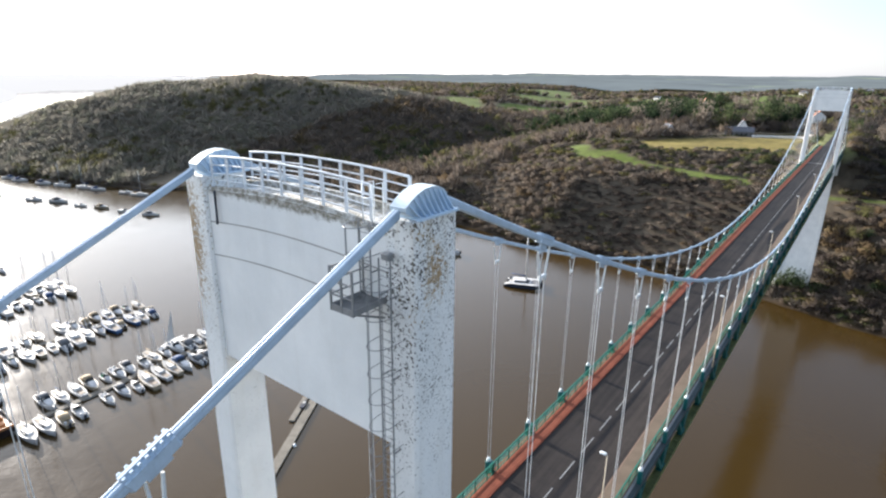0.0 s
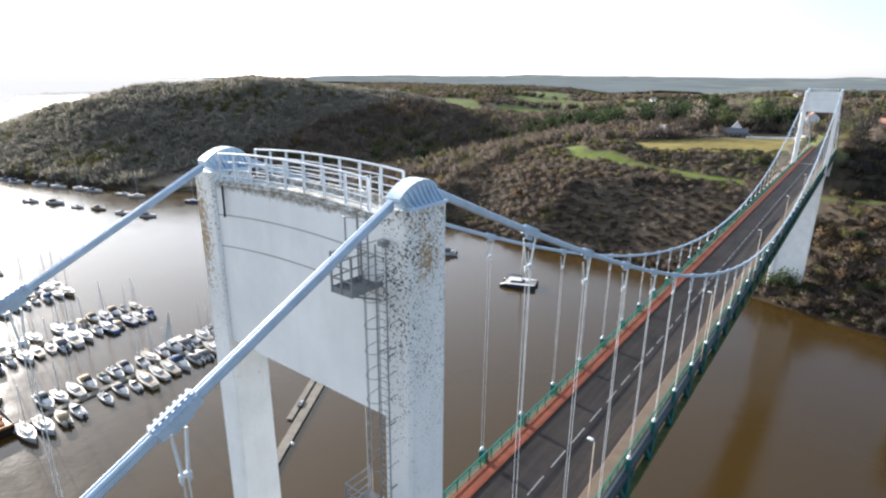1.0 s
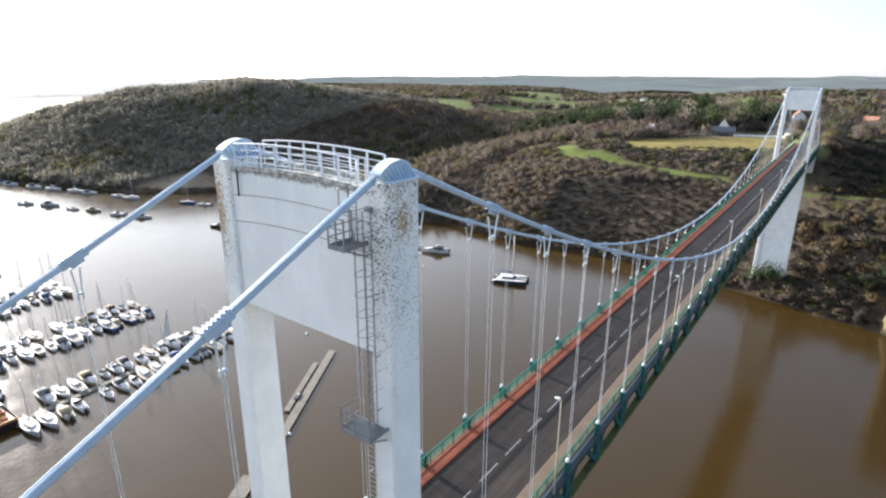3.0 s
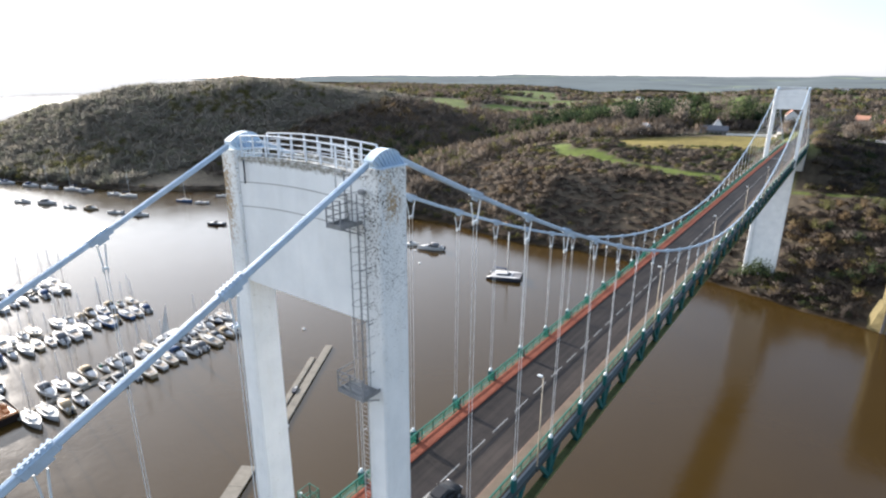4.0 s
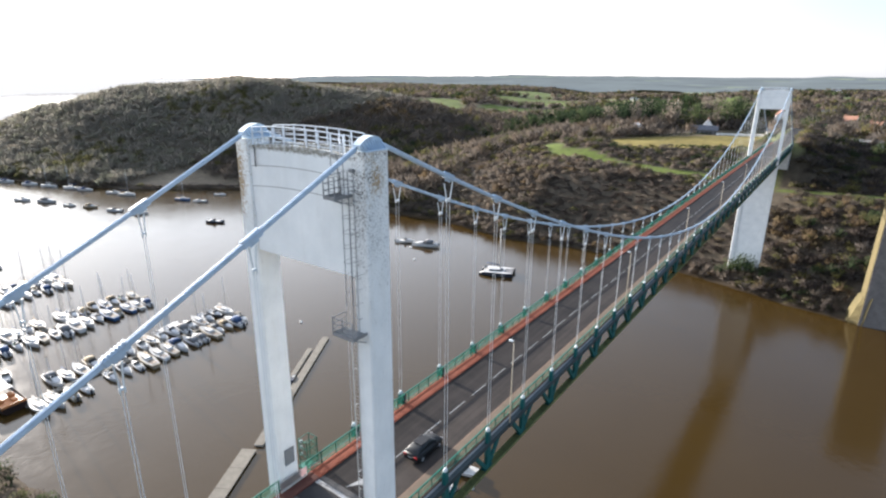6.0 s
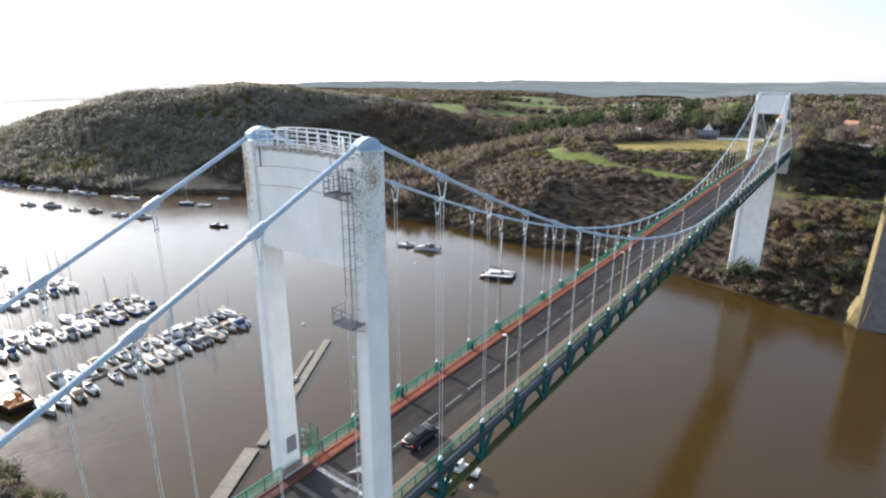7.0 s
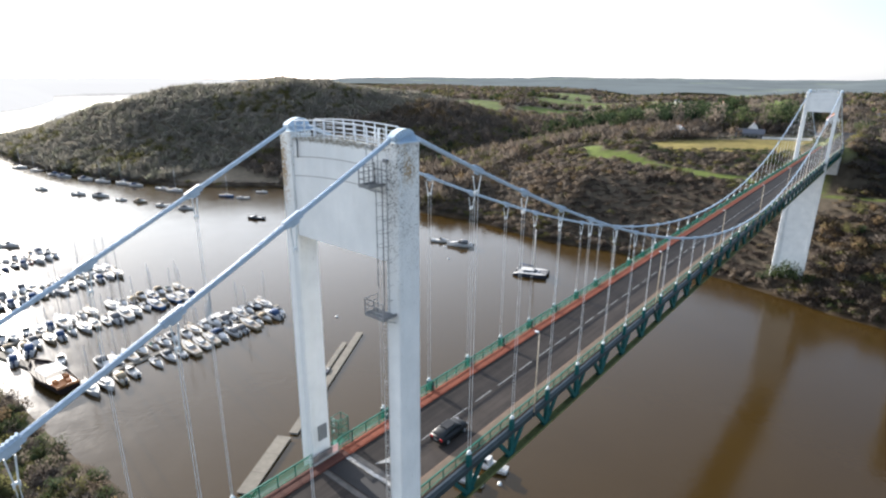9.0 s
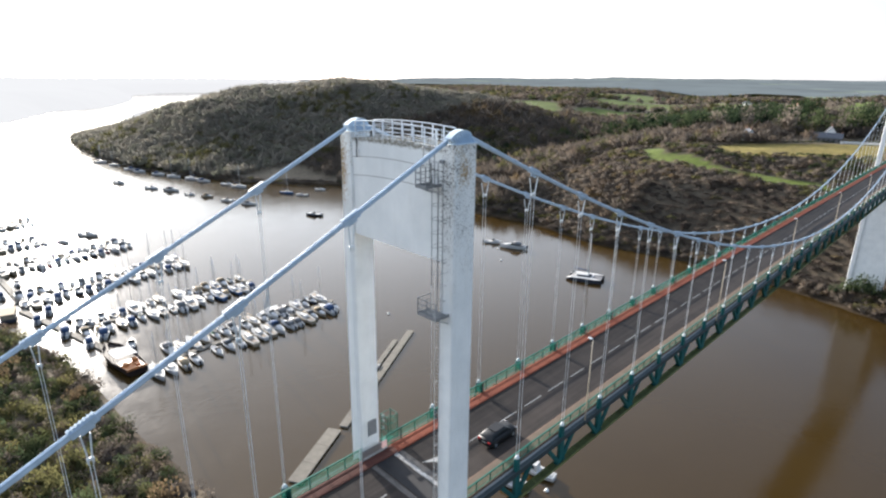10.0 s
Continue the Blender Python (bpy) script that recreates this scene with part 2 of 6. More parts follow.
def streaked_material(name, low, high, stretch):
    """A worn band across the road, streaked along its length."""
    m, nt, b = mat_nodes(name)
    p = world_pos(nt)
    along = nt.nodes.new("ShaderNodeMapping")
    along.inputs["Scale"].default_value = stretch
    nt.links.new(p, along.inputs["Vector"])
    streak, spots = noise_node(nt, 1.0, 6, 0.7, along.outputs["Vector"]), noise_node(nt, 2.5, 5, 0.7, p)
    c = ramp_node(nt, streak.outputs["Fac"], [(0.40, low), (0.58, high)]).outputs["Color"]
    nt.links.new(mix_node(nt, 0.4, c, ramp_node(nt, spots.outputs["Fac"], [(0.42, low), (0.62, high)]).outputs["Color"]), b.inputs["Base Color"])
    b.inputs["Roughness"].default_value = 0.8
    return m


def mesh_panel_material(name="green_wire_mesh", solid_share=0.24, tint=(0.020, 0.12, 0.075)):
    """Fine green wire mesh, most of it air."""
    m, nt, b = mat_nodes(name)
    b.inputs["Base Color"].default_value = (*tint, 1)
    b.inputs["Roughness"].default_value = 0.5
    t = nt.nodes.new("ShaderNodeBsdfTransparent")
    x = nt.nodes.new("ShaderNodeMixShader")
    x.inputs[0].default_value = solid_share
    thin = nt.nodes.new("ShaderNodeBsdfTranslucent")
    thin.inputs["Color"].default_value = (tint[0], tint[1] * 0.7, tint[2] * 0.8, 1)
    wire = nt.nodes.new("ShaderNodeMixShader")
    wire.inputs[0].default_value = 0.5
    nt.links.new(b.outputs[0], wire.inputs[1])
    nt.links.new(thin.outputs[0], wire.inputs[2])
    nt.links.new(t.outputs[0], x.inputs[1])
    nt.links.new(wire.outputs[0], x.inputs[2])
    nt.links.new(x.outputs[0], nt.nodes["Material Output"].inputs["Surface"])
    return m


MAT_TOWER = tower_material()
MAT_FLAKED = flaked_material("flaked_concrete", 89.0, 14.0, 0.335, ((6.05, -0.1, 87.2), 0.6, 0.215))
MAT_LICHENED = flaked_material("lichened_concrete", 89.0, 16.0, 0.22, ((-6.55, -1.1, 86.2), 0.24, 0.26), 0.52)
MAT_WATER = water_material()
MAT_LAND = attr_material("land_cover", 0.95, (0.03, 0.35), 0.4, 0.1)
MAT_TWIG = twig_material("twigs_and_leaves", gloss=0.0, spread=0.08)
MAT_SOFT = twig_material("headland_twigs", spread=0.07, thinness=0.65)
# far land is no light source: its emission stands in for haze
MAT_FAR_HAZE = twig_material("far_woods_emitting_haze", gloss=0.0, haze_glow=0.05, spread=0.03, thinness=0.0)
MAT_FAR_WEST_HAZE = twig_material("far_shore_emitting_haze", gloss=0.0, haze_glow=0.25, spread=0.02, thinness=0.0, haze_colour=(1.0, 0.95, 0.88))
MAT_CABLE = painted("pale_blue_cable_paint", (0.40, 0.485, 0.575), 0.5, 0.0, 0.16, 2.0)
MAT_CAP = painted("pale_blue_cap_paint", (0.50, 0.62, 0.74), 0.5, 0.0, 0.12, 1.2)
MAT_CAPTOP = painted("pale_cap_top", (0.50, 0.58, 0.64), 0.5, 0.0, 0.1, 1.2)
MAT_HANGER = painted("grey_white_steel_rod", (0.55, 0.58, 0.60), 0.5, 0.0, 0.12, 2.0)
MAT_SOCKET = painted("white_socket_paint", (0.56, 0.59, 0.60), 0.45, 0.0, 0.12, 3.0)
MAT_LAMPPOLE = painted("buff_lamp_post_paint", (0.42, 0.36, 0.27), 0.5, 0.0, 0.15, 2.0)
MAT_RAIL_W = painted("white_rail_paint", (0.60, 0.63, 0.66), 0.45, 0.0, 0.12, 3.0, rust=0.12)
MAT_STEEL = painted("galvanised_steel", (0.24, 0.245, 0.25), 0.55, 0.2, 0.2, 3.0, rust=0.25)
MAT_PALE_STEEL = painted("pale_painted_steel", (0.50, 0.49, 0.47), 0.5, 0.0, 0.15, 3.0, rust=0.3)
MAT_GREEN = painted("green_rail_paint", (0.014, 0.115, 0.082), 0.45, 0.0, 0.2, 1.5)
MAT_DKGREEN = painted("dark_green_truss_paint", (0.010, 0.085, 0.085), 0.5, 0.0, 0.25, 1.2, rust=0.08)
MAT_CHORD = painted("blue_grey_chord", (0.032, 0.046, 0.052), 0.55, 0.0, 0.2, 1.0)
# mossy olive, lightened in place of sunlight reaching below the deck
MAT_LOWCHORD = painted("mossy_green_chord", (0.135, 0.150, 0.055), 0.75, 0.0, 0.45, 0.8)
MAT_MESH = mesh_panel_material()
# darker copy of the same mesh, as if less sun came through it
MAT_MESH_DIM = mesh_panel_material("dim_green_wire_mesh", 0.24, (0.02, 0.065, 0.042))
MAT_MESH_GREY = mesh_panel_material("grey_wire_mesh", 0.75, (0.30, 0.29, 0.27))
MAT_RED = painted("red_footway", (0.21, 0.060, 0.033), 0.85, 0.0, 0.22, 0.7, relief=0.005)
MAT_MAROON = painted("maroon_footway", (0.085, 0.034, 0.026), 0.85, 0.0, 0.25, 0.7, relief=0.005)
MAT_BEIGE = painted("beige_footway", (0.118, 0.088, 0.063), 0.85, 0.0, 0.2, 0.7, relief=0.005)
MAT_KERB = painted("kerb_concrete", (0.17, 0.115, 0.085), 0.85, 0.0, 0.25, 0.8)
MAT_ASPHALT = asphalt_material()
MAT_PATCH = painted("fresh_asphalt", (0.014, 0.014, 0.016), 0.7, 0.0, 0.25, 0.9)
MAT_LINE = painted("white_road_paint", (0.30, 0.295, 0.28), 0.6, 0.0, 0.2, 2.0)
MAT_WORN = streaked_material("worn_white_strip", (0.05, 0.046, 0.043), (0.46, 0.45, 0.43), (0.5, 7.0, 1.0))
MAT_POLISHED = streaked_material("polished_asphalt", (0.035, 0.031, 0.029), (0.085, 0.077, 0.070), (0.6, 5.0, 1.0))
MAT_CONC = painted("grey_concrete", (0.38, 0.37, 0.35), 0.85, 0.0, 0.2, 0.6, relief=0.01)
MAT_WOOD = painted("weathered_pontoon_timber", (0.150, 0.135, 0.110), 0.85, 0.0, 0.25, 0.8)
MAT_HULL = painted("white_gelcoat", (0.50, 0.49, 0.475), 0.55, 0.0, 0.25, 0.5)
MAT_HULL_DK = painted("dark_hull_paint", (0.03, 0.035, 0.05), 0.3, 0.0, 0.3, 0.5)
MAT_HULL_BLUE = painted("blue_hull_paint", (0.04, 0.10, 0.22), 0.3, 0.0, 0.3, 0.5)
MAT_HULL_RED = painted("red_hull_paint", (0.32, 0.05, 0.035), 0.35, 0.0, 0.3, 0.5)
MAT_DECK = painted("boat_deck", (0.33, 0.325, 0.305), 0.8, 0.0, 0.15, 1.0)
MAT_TEAK = painted("teak", (0.20, 0.155, 0.115), 0.7, 0.0, 0.25, 1.0)
MAT_VARNISH = painted("varnished_pine", (0.42, 0.17, 0.06), 0.5, 0.0, 0.25, 1.0)
MAT_GLASS_DK = painted("dark_boat_glazing", (0.015, 0.018, 0.022), 0.12, 0.0, 0.2, 1.0)
MAT_MAST = painted("anodised_mast", (0.45, 0.46, 0.47), 0.4, 0.6, 0.1, 1.0)
MAT_COVER_BLUE = painted("blue_canvas", (0.045, 0.075, 0.15), 0.85, 0.0, 0.25, 1.0)
MAT_COVER_GREEN = painted("green_canvas", (0.03, 0.15, 0.07), 0.85, 0.0, 0.25, 1.0)
MAT_COVER_WHITE = painted("white_canvas", (0.48, 0.47, 0.45), 0.85, 0.0, 0.12, 1.0)
MAT_COVER_BEIGE = painted("beige_canvas", (0.33, 0.26, 0.17), 0.85, 0.0, 0.25, 1.0)
MAT_COVER_GREY = painted("grey_canvas", (0.16, 0.16, 0.165), 0.85, 0.0, 0.25, 1.0)
MAT_HULL_TAN = painted("cream_hull_paint", (0.30, 0.25, 0.18), 0.4, 0.0, 0.25, 0.6)
MAT_BUOY = painted("white_buoy", (0.75, 0.75, 0.72), 0.4, 0.0, 0.1, 1.0)
MAT_BARK = painted("bark", (0.10, 0.075, 0.055), 0.9, 0.0, 0.25, 2.0)
MAT_RENDER = painted("white_house_render", (0.74, 0.72, 0.68), 0.85, 0.0, 0.1, 0.5)
MAT_SLATE = painted("slate_roof", (0.075, 0.08, 0.095), 0.6, 0.0, 0.25, 1.2)
MAT_GREYBOARD = painted("grey_barn_wall", (0.17, 0.165, 0.16), 0.85, 0.0, 0.2, 0.6)
MAT_TILE = painted("clay_tile", (0.22, 0.115, 0.08), 0.8, 0.0, 0.25, 1.0)
MAT_STONE = painted("granite_masonry", (0.17, 0.155, 0.145), 0.9, 0.0, 0.3, 0.5, relief=0.05)
# lichen tone that also carries the warm gold of the sunlit side
MAT_LICHEN = painted("lichened_granite", (0.098, 0.080, 0.036), 0.9, 0.0, 0.35, 0.4, relief=0.05)
MAT_CARPAINT = painted("black_car_paint", (0.008, 0.008, 0.010), 0.32, 0.0, 0.1, 1.0)
MAT_TYRE = painted("tyre_rubber", (0.02, 0.02, 0.02), 0.9, 0.0, 0.1, 2.0)
MAT_RIM = painted("alloy_rim", (0.4, 0.4, 0.42), 0.35, 0.8, 0.1, 2.0)
MAT_LAMP_R = painted("red_lens", (0.35, 0.02, 0.02), 0.2, 0.0, 0.1, 2.0)


# ---- mesh helpers ----
class Shape:
    """Vertices and faces gathered by simple solids, to be linked as one mesh."""

    def __init__(self):
        self.v, self.f, self.soft = [], [], []

    def add(self, verts, faces, soft=False):
        n = len(self.v)
        self.v += [tuple(p) for p in verts]
        self.f += [tuple(i + n for i in q) for q in faces]
        self.soft += [soft] * len(faces)
        return self

    def hexa(self, lo, hi):
        """A solid between two quads, each four points in turn."""
        return self.add([*lo, *hi], [(3, 2, 1, 0), (4, 5, 6, 7), (0, 1, 5, 4), (1, 2, 6, 5), (2, 3, 7, 6), (3, 0, 4, 7)])

    def box(self, c, s, rz=0.0):
        x, y, z = (k / 2 for k in s)
        co, si = math.cos(rz), math.sin(rz)
        def q(h):
            return [(c[0] + a * co - b * si, c[1] + a * si + b * co, c[2] + h) for a, b in ((-x, -y), (x, -y), (x, y), (-x, y))]
        return self.hexa(q(-z), q(z))

    def block(self, c, s, e):
        """A box with its upright and top edges chamfered by e."""
        x, y, z = (k / 2 for k in s)
        def ring(a, b, h):
            return [(c[0] + i, c[1] + j, c[2] + h) for i, j in ((-a + e, -b), (a - e, -b), (a, -b + e), (a, b - e), (a - e, b), (-a + e, b), (-a, b - e), (-a, -b + e))]
        return self.rings([ring(x, y, -z), ring(x, y, z - e), ring(x - e, y - e, z)])

    def rings(self, rings, closed=True, cap=True, soft=False):
        n, k = len(rings[0]), len(rings)
        verts = [p for r in rings for p in r]
        faces = []
        for i in range(k - 1):
            for j in range(n if closed else n - 1):
                a, b = i * n + j, i * n + (j + 1) % n
                faces.append((a, b, b + n, a + n))
        self.add(verts, faces, soft)
        if cap:
            m = len(self.v) - len(verts)
            self.f += [tuple(m + i for i in reversed(range(n))), tuple(m + (k - 1) * n + i for i in range(n))]
            self.soft += [False, False]
        return self

    def beam(self, p, q, w, h, up=(0, 0, 1)):
        """A bar of w by h from p to q."""
        p, q = Vector(p), Vector(q)
        d = (q - p).normalized()
        side = d.cross(Vector(up))
        side = side.normalized() if side.length > 1e-4 else Vector((1, 0, 0))
        top = side.cross(d).normalized()
        o = [side * a * w / 2 + top * b * h / 2 for a, b in ((-1, -1), (1, -1), (1, 1), (-1, 1))]
        return self.hexa([p + k for k in o], [q + k for k in o])

    def tube(self, pts, r, n=8, r2=None):
        """A round bar along points; r2: the radius at its end."""
        pts = [Vector(p) for p in pts]
        rings = []
        for i, p in enumerate(pts):
            d = (pts[min(i + 1, len(pts) - 1)] - pts[max(i - 1, 0)]).normalized()
            side = d.cross(Vector((0, 0, 1)))
            side = side.normalized() if side.length > 1e-3 else Vector((1, 0, 0))
            top = side.cross(d)
            rr = r if r2 is None else r + (r2 - r) * i / (len(pts) - 1)
            rings.append([p + side * rr * math.cos(k * math.tau / n) + top * rr * math.sin(k * math.tau / n) for k in range(n)])
        return self.rings(rings, soft=True)

    def lathe(self, c, prof, n=10):
        """A turned solid: rows of radius and height above c."""
        return self.rings([[(c[0] + r * math.cos(k * math.tau / n), c[1] + r * math.sin(k * math.tau / n), c[2] + z) for k in range(n)] for r, z in prof], soft=True)

    def mesh(self, name, mat):
        me = bpy.data.meshes.new(name)
        me.from_pydata(self.v, [], self.f)
        me.polygons.foreach_set("use_smooth", self.soft)
        me.materials.append(mat)
        me.update()
        return me


def thing(name, label, category, group="", kind="", at=(0, 0, 0), rz=0.0):
    ob = new(name)
    ob.empty_display_size = 0.3
    ob.matrix_basis = pose(*at, 0, 0, rz)
    return tagged(ob, label, category, group, kind)


def part(name, shape, mat, parent, label=""):
    ob = new(name, shape.mesh(name, mat) if isinstance(shape, Shape) else shape)
    ob.parent = parent
    return tagged(ob, label)


def piece(name, me, parent, m):
    """One more object on a shared mesh, at the pose m inside its parent."""
    ob = new(name, me)
    ob.parent = parent
    ob.matrix_basis = m
    return ob


def solid(name, shape, mat, label, category, group="", kind=""):
    return tagged(new(name, shape.mesh(name, mat)), label, category, group, kind)


rng = np.random.default_rng(7)
rnd = random.Random(11)

# ---- the plan: bridge along y, river surface at 0 ----
SPAN, STEP = 261.2, 7.2
FIRST = 8.2
CABLE_X = {1: 5.45, -1: -5.74}  # cables on either side
TRUSS_X = {1: 5.45, -1: -5.79}  # stiffening trusses below them
DECK = 59.0
ROAD_X = -0.24
SIDE = 66.0


def cable_z(y):
    if 0 <= y <= SPAN:
        return 89.78 - 0.435 * y * (1 - y / SPAN) - 0.9 * y / SPAN
    a = -y if y < 0 else y - SPAN
    return (89.95 if y < 0 else 89.05) - 0.500 * a + 0.0008 * a * a


MAIN_Y = [FIRST + STEP * k for k in range(35)]
BACK_Y = [-8.9 - 7.1 * k for k in range(8)]
FAR_Y = [SPAN + 8.9 + 7.1 * k for k in range(8)]

# ---- land ----
NORTH = [(900, 260), (300, 250), (120, 240), (54, 233), (20, 240), (0, 247), (-28, 256), (-80, 262), (-128, 254), (-184, 265), (-231, 258),
         (-300, 276), (-375, 245), (-445, 188), (-524, 156), (-591, 139), (-708, 131), (-886, 146), (-1056, 203), (-1353, 400), (-1521, 530), (-1747, 710), (-2250, 1060), (-2600, 1450)]
SOUTH = [(-2950, 1500), (-2830, 1058), (-2800, 890), (-2630, 705), (-2128, 560), (-1797, 415), (-1674, 335), (-1600, 240), (-1309, 121), (-1150, 0), (-800, -70), (-420, -48), (-260, -24), (-211, -10),
         (-180, -2), (-152, 2), (-131, 3), (-109, 5), (-83, 8), (-40, 12), (0, 14), (60, 14), (300, 0), (900, -20)]
RIVER = np.array(NORTH + SOUTH, float)
RIDGE = [(-930, 165, 4), (-719, 250, 50), (-671, 350, 74), (-631, 426, 81), (-531, 545, 66), (-440, 640, 36)]


def seg_dist(x, y, a, b):
    ax, ay, dx, dy = a[0], a[1], b[0] - a[0], b[1] - a[1]
    u = np.clip(((x - ax) * dx + (y - ay) * dy) / (dx * dx + dy * dy), 0, 1)
    return np.hypot(x - ax - u * dx, y - ay - u * dy), u


def river_dist(x, y):
    """Distance from the waterline: positive inland, negative in the river; and whether the north bank is nearer."""
    n, inside = len(RIVER), np.zeros(x.shape, bool)
    for i in range(n):
        (x1, y1), (x2, y2) = RIVER[i], RIVER[(i + 1) % n]
        if y1 != y2:
            inside ^= ((y1 > y) != (y2 > y)) & (x < (x2 - x1) * (y - y1) / (y2 - y1) + x1)
    dn = np.min([seg_dist(x, y, a, b)[0] for a, b in zip(NORTH, NORTH[1:])], 0)
    ds = np.min([seg_dist(x, y, a, b)[0] for a, b in zip(SOUTH, SOUTH[1:])], 0)
    d = np.minimum(dn, ds)
    return np.where(inside, -d, d), dn <= ds


def wave(x, y, s, seed=0.0):
    """Smooth rolling values in about -1..1 at a scale of s metres."""
    a = np.sin(x / s + 1.3 * seed + 1.7 * np.sin(y / s * 0.8 + seed)) * np.cos(y / s * 1.1 - 0.6 * seed + 1.3 * np.sin(x / s * 0.7 + 2 * seed))
    b = np.sin((x + y) / s * 0.63 + 2.1 * seed) * np.cos((x - y) / s * 0.71 + seed)
    return 0.6 * a + 0.4 * b


def height(x, y):
    d, north = river_dist(x, y)
    far = np.hypot(x, y)
    bank = np.interp(d, [0, 8, 30, 62, 82, 104, 128, 260, 700], [0.6, 3.2, 15, 32, 35.5, 37.5, 46, 49, 53])
    soft = np.interp(d, [0, 15, 60, 160, 400, 900], [0.5, 3, 10, 20, 32, 42])
    w = 1 / (1 + np.exp(-(x + 205) / 26))
    valley = np.min([seg_dist(x, y, a, b)[0] for a, b in (((-300, 276), (-380, 520)), ((-380, 520), (-470, 900)), ((-470, 900), (-640, 1700)))], 0)
    plain = w * bank + (1 - w) * (soft + 10 * np.exp(-((x + 240) / 90) ** 2 - ((y - 420) / 130) ** 2))
    plain = plain - 14 * np.exp(-((valley / 120) ** 2)) * np.clip(d / 150, 0, 1)
    plain = plain + np.clip(d / 200, 0, 1) * 2.0 * wave(x, y, 70, 1.0) + np.clip((far - 900) / 900, 0, 1) * 9 * wave(x, y, 330, 2.0)
    plain = plain + np.clip((far - 1100) / 3600, 0, 1) * 34
    hill = np.zeros(x.shape)
    for a, b in zip(RIDGE, RIDGE[1:]):
        r, u = seg_dist(x, y, a, b)
        hill = np.maximum(hill, (a[2] + (b[2] - a[2]) * u) * np.exp(-((r / 185) ** 2)))
    hill = hill * np.clip(d / 110, 0, 1) ** 0.75 * (1 + 0.05 * wave(x, y, 60, 3.0))
    south = np.interp(d, [0, 10, 40, 100, 400], [0.6, 3.5, 17, 32, 45]) + np.clip(d / 100, 0, 1) * 4 * wave(x, y, 80, 4.0)
    h = np.where(north, np.maximum(plain, hill), south)
    # the approach road's embankment at either end
    for y0, y1 in ((SPAN + SIDE + 10, 440), (-460, -SIDE - 6)):
        across = np.clip(1 - (np.abs(x) - 8) / (16 + np.where(x > 0, 50, 0) * np.clip((y - 338) / 50, 0, 1)), 0, 1)
        along = np.clip(np.minimum(y - y0, y1 - y) / 3 + 1, 0, 1)
        h = np.where(across * along > 0, h + (DECK - 0.45 - h) * across * along, h)
    return np.where(d < 0, np.maximum(-6, d * 0.35), np.maximum(h, 0.3))


def spaced(*runs):
    out = []
    for lo, hi, step in runs:
        out += list(np.arange(lo, hi, step))
    return np.array(out)


def cell(x, y, size=210.0):
    """The field that a place lies in: a number 0..1 for each, and how near its edge is."""
    gx, gy = np.floor(x / size), np.floor(y / size)
    best, second, ident = np.full(x.shape, 1e9), np.full(x.shape, 1e9), np.zeros(x.shape)
    for i in (-1, 0, 1):
        for j in (-1, 0, 1):
            cx, cy = gx + i, gy + j
            r1 = np.modf(np.abs(np.sin(cx * 12.9898 + cy * 78.233) * 43758.5453))[0]
            r2 = np.modf(np.abs(np.sin(cx * 39.346 + cy * 11.135) * 24634.6345))[0]
            dist = np.hypot((cx + 0.15 + 0.7 * r1) * size - x, (cy + 0.15 + 0.7 * r2) * size - y)
            closer = dist < best
            second = np.where(closer, best, np.minimum(second, dist))
            ident, best = np.where(closer, np.modf(r1 * 7.3 + r2 * 3.1)[0], ident), np.where(closer, dist, best)
    return ident, second - best


PASTURE = [(-132, 413), (-126, 399), (-108, 385), (-97, 386), (-70, 389), (-40, 396), (-12, 402), (-12, 545), (-35, 496), (-48, 478), (-85, 451), (-115, 433)]
FAR_GREEN = [(37.6, 1090, 75, 150), (27.5, 1120, 95, 60), (25.5, 1330, 150, 75), (29.0, 1620, 150, 80), (9.7, 950, 32, 125), (20.0, 1900, 120, 120), (14.5, 1650, 70, 120)]
TRACK = [(-170, 402), (-158, 386), (-149, 374), (-132, 372), (-113, 361), (-91, 353), (-68, 346.5), (-57, 343.4), (-43, 342), (-24, 337), (-8, 331), (4, 325), (11, 324.6), (21, 324.6), (31, 324.2), (45, 323), (90, 318)]


def in_poly(x, y, poly):
    inside = np.zeros(x.shape, bool)
    for (x1, y1), (x2, y2) in zip(poly, poly[1:] + poly[:1]):
        if y1 != y2:
            inside ^= ((y1 > y) != (y2 > y)) & (x < (x2 - x1) * (y - y1) / (y2 - y1) + x1)
    return inside


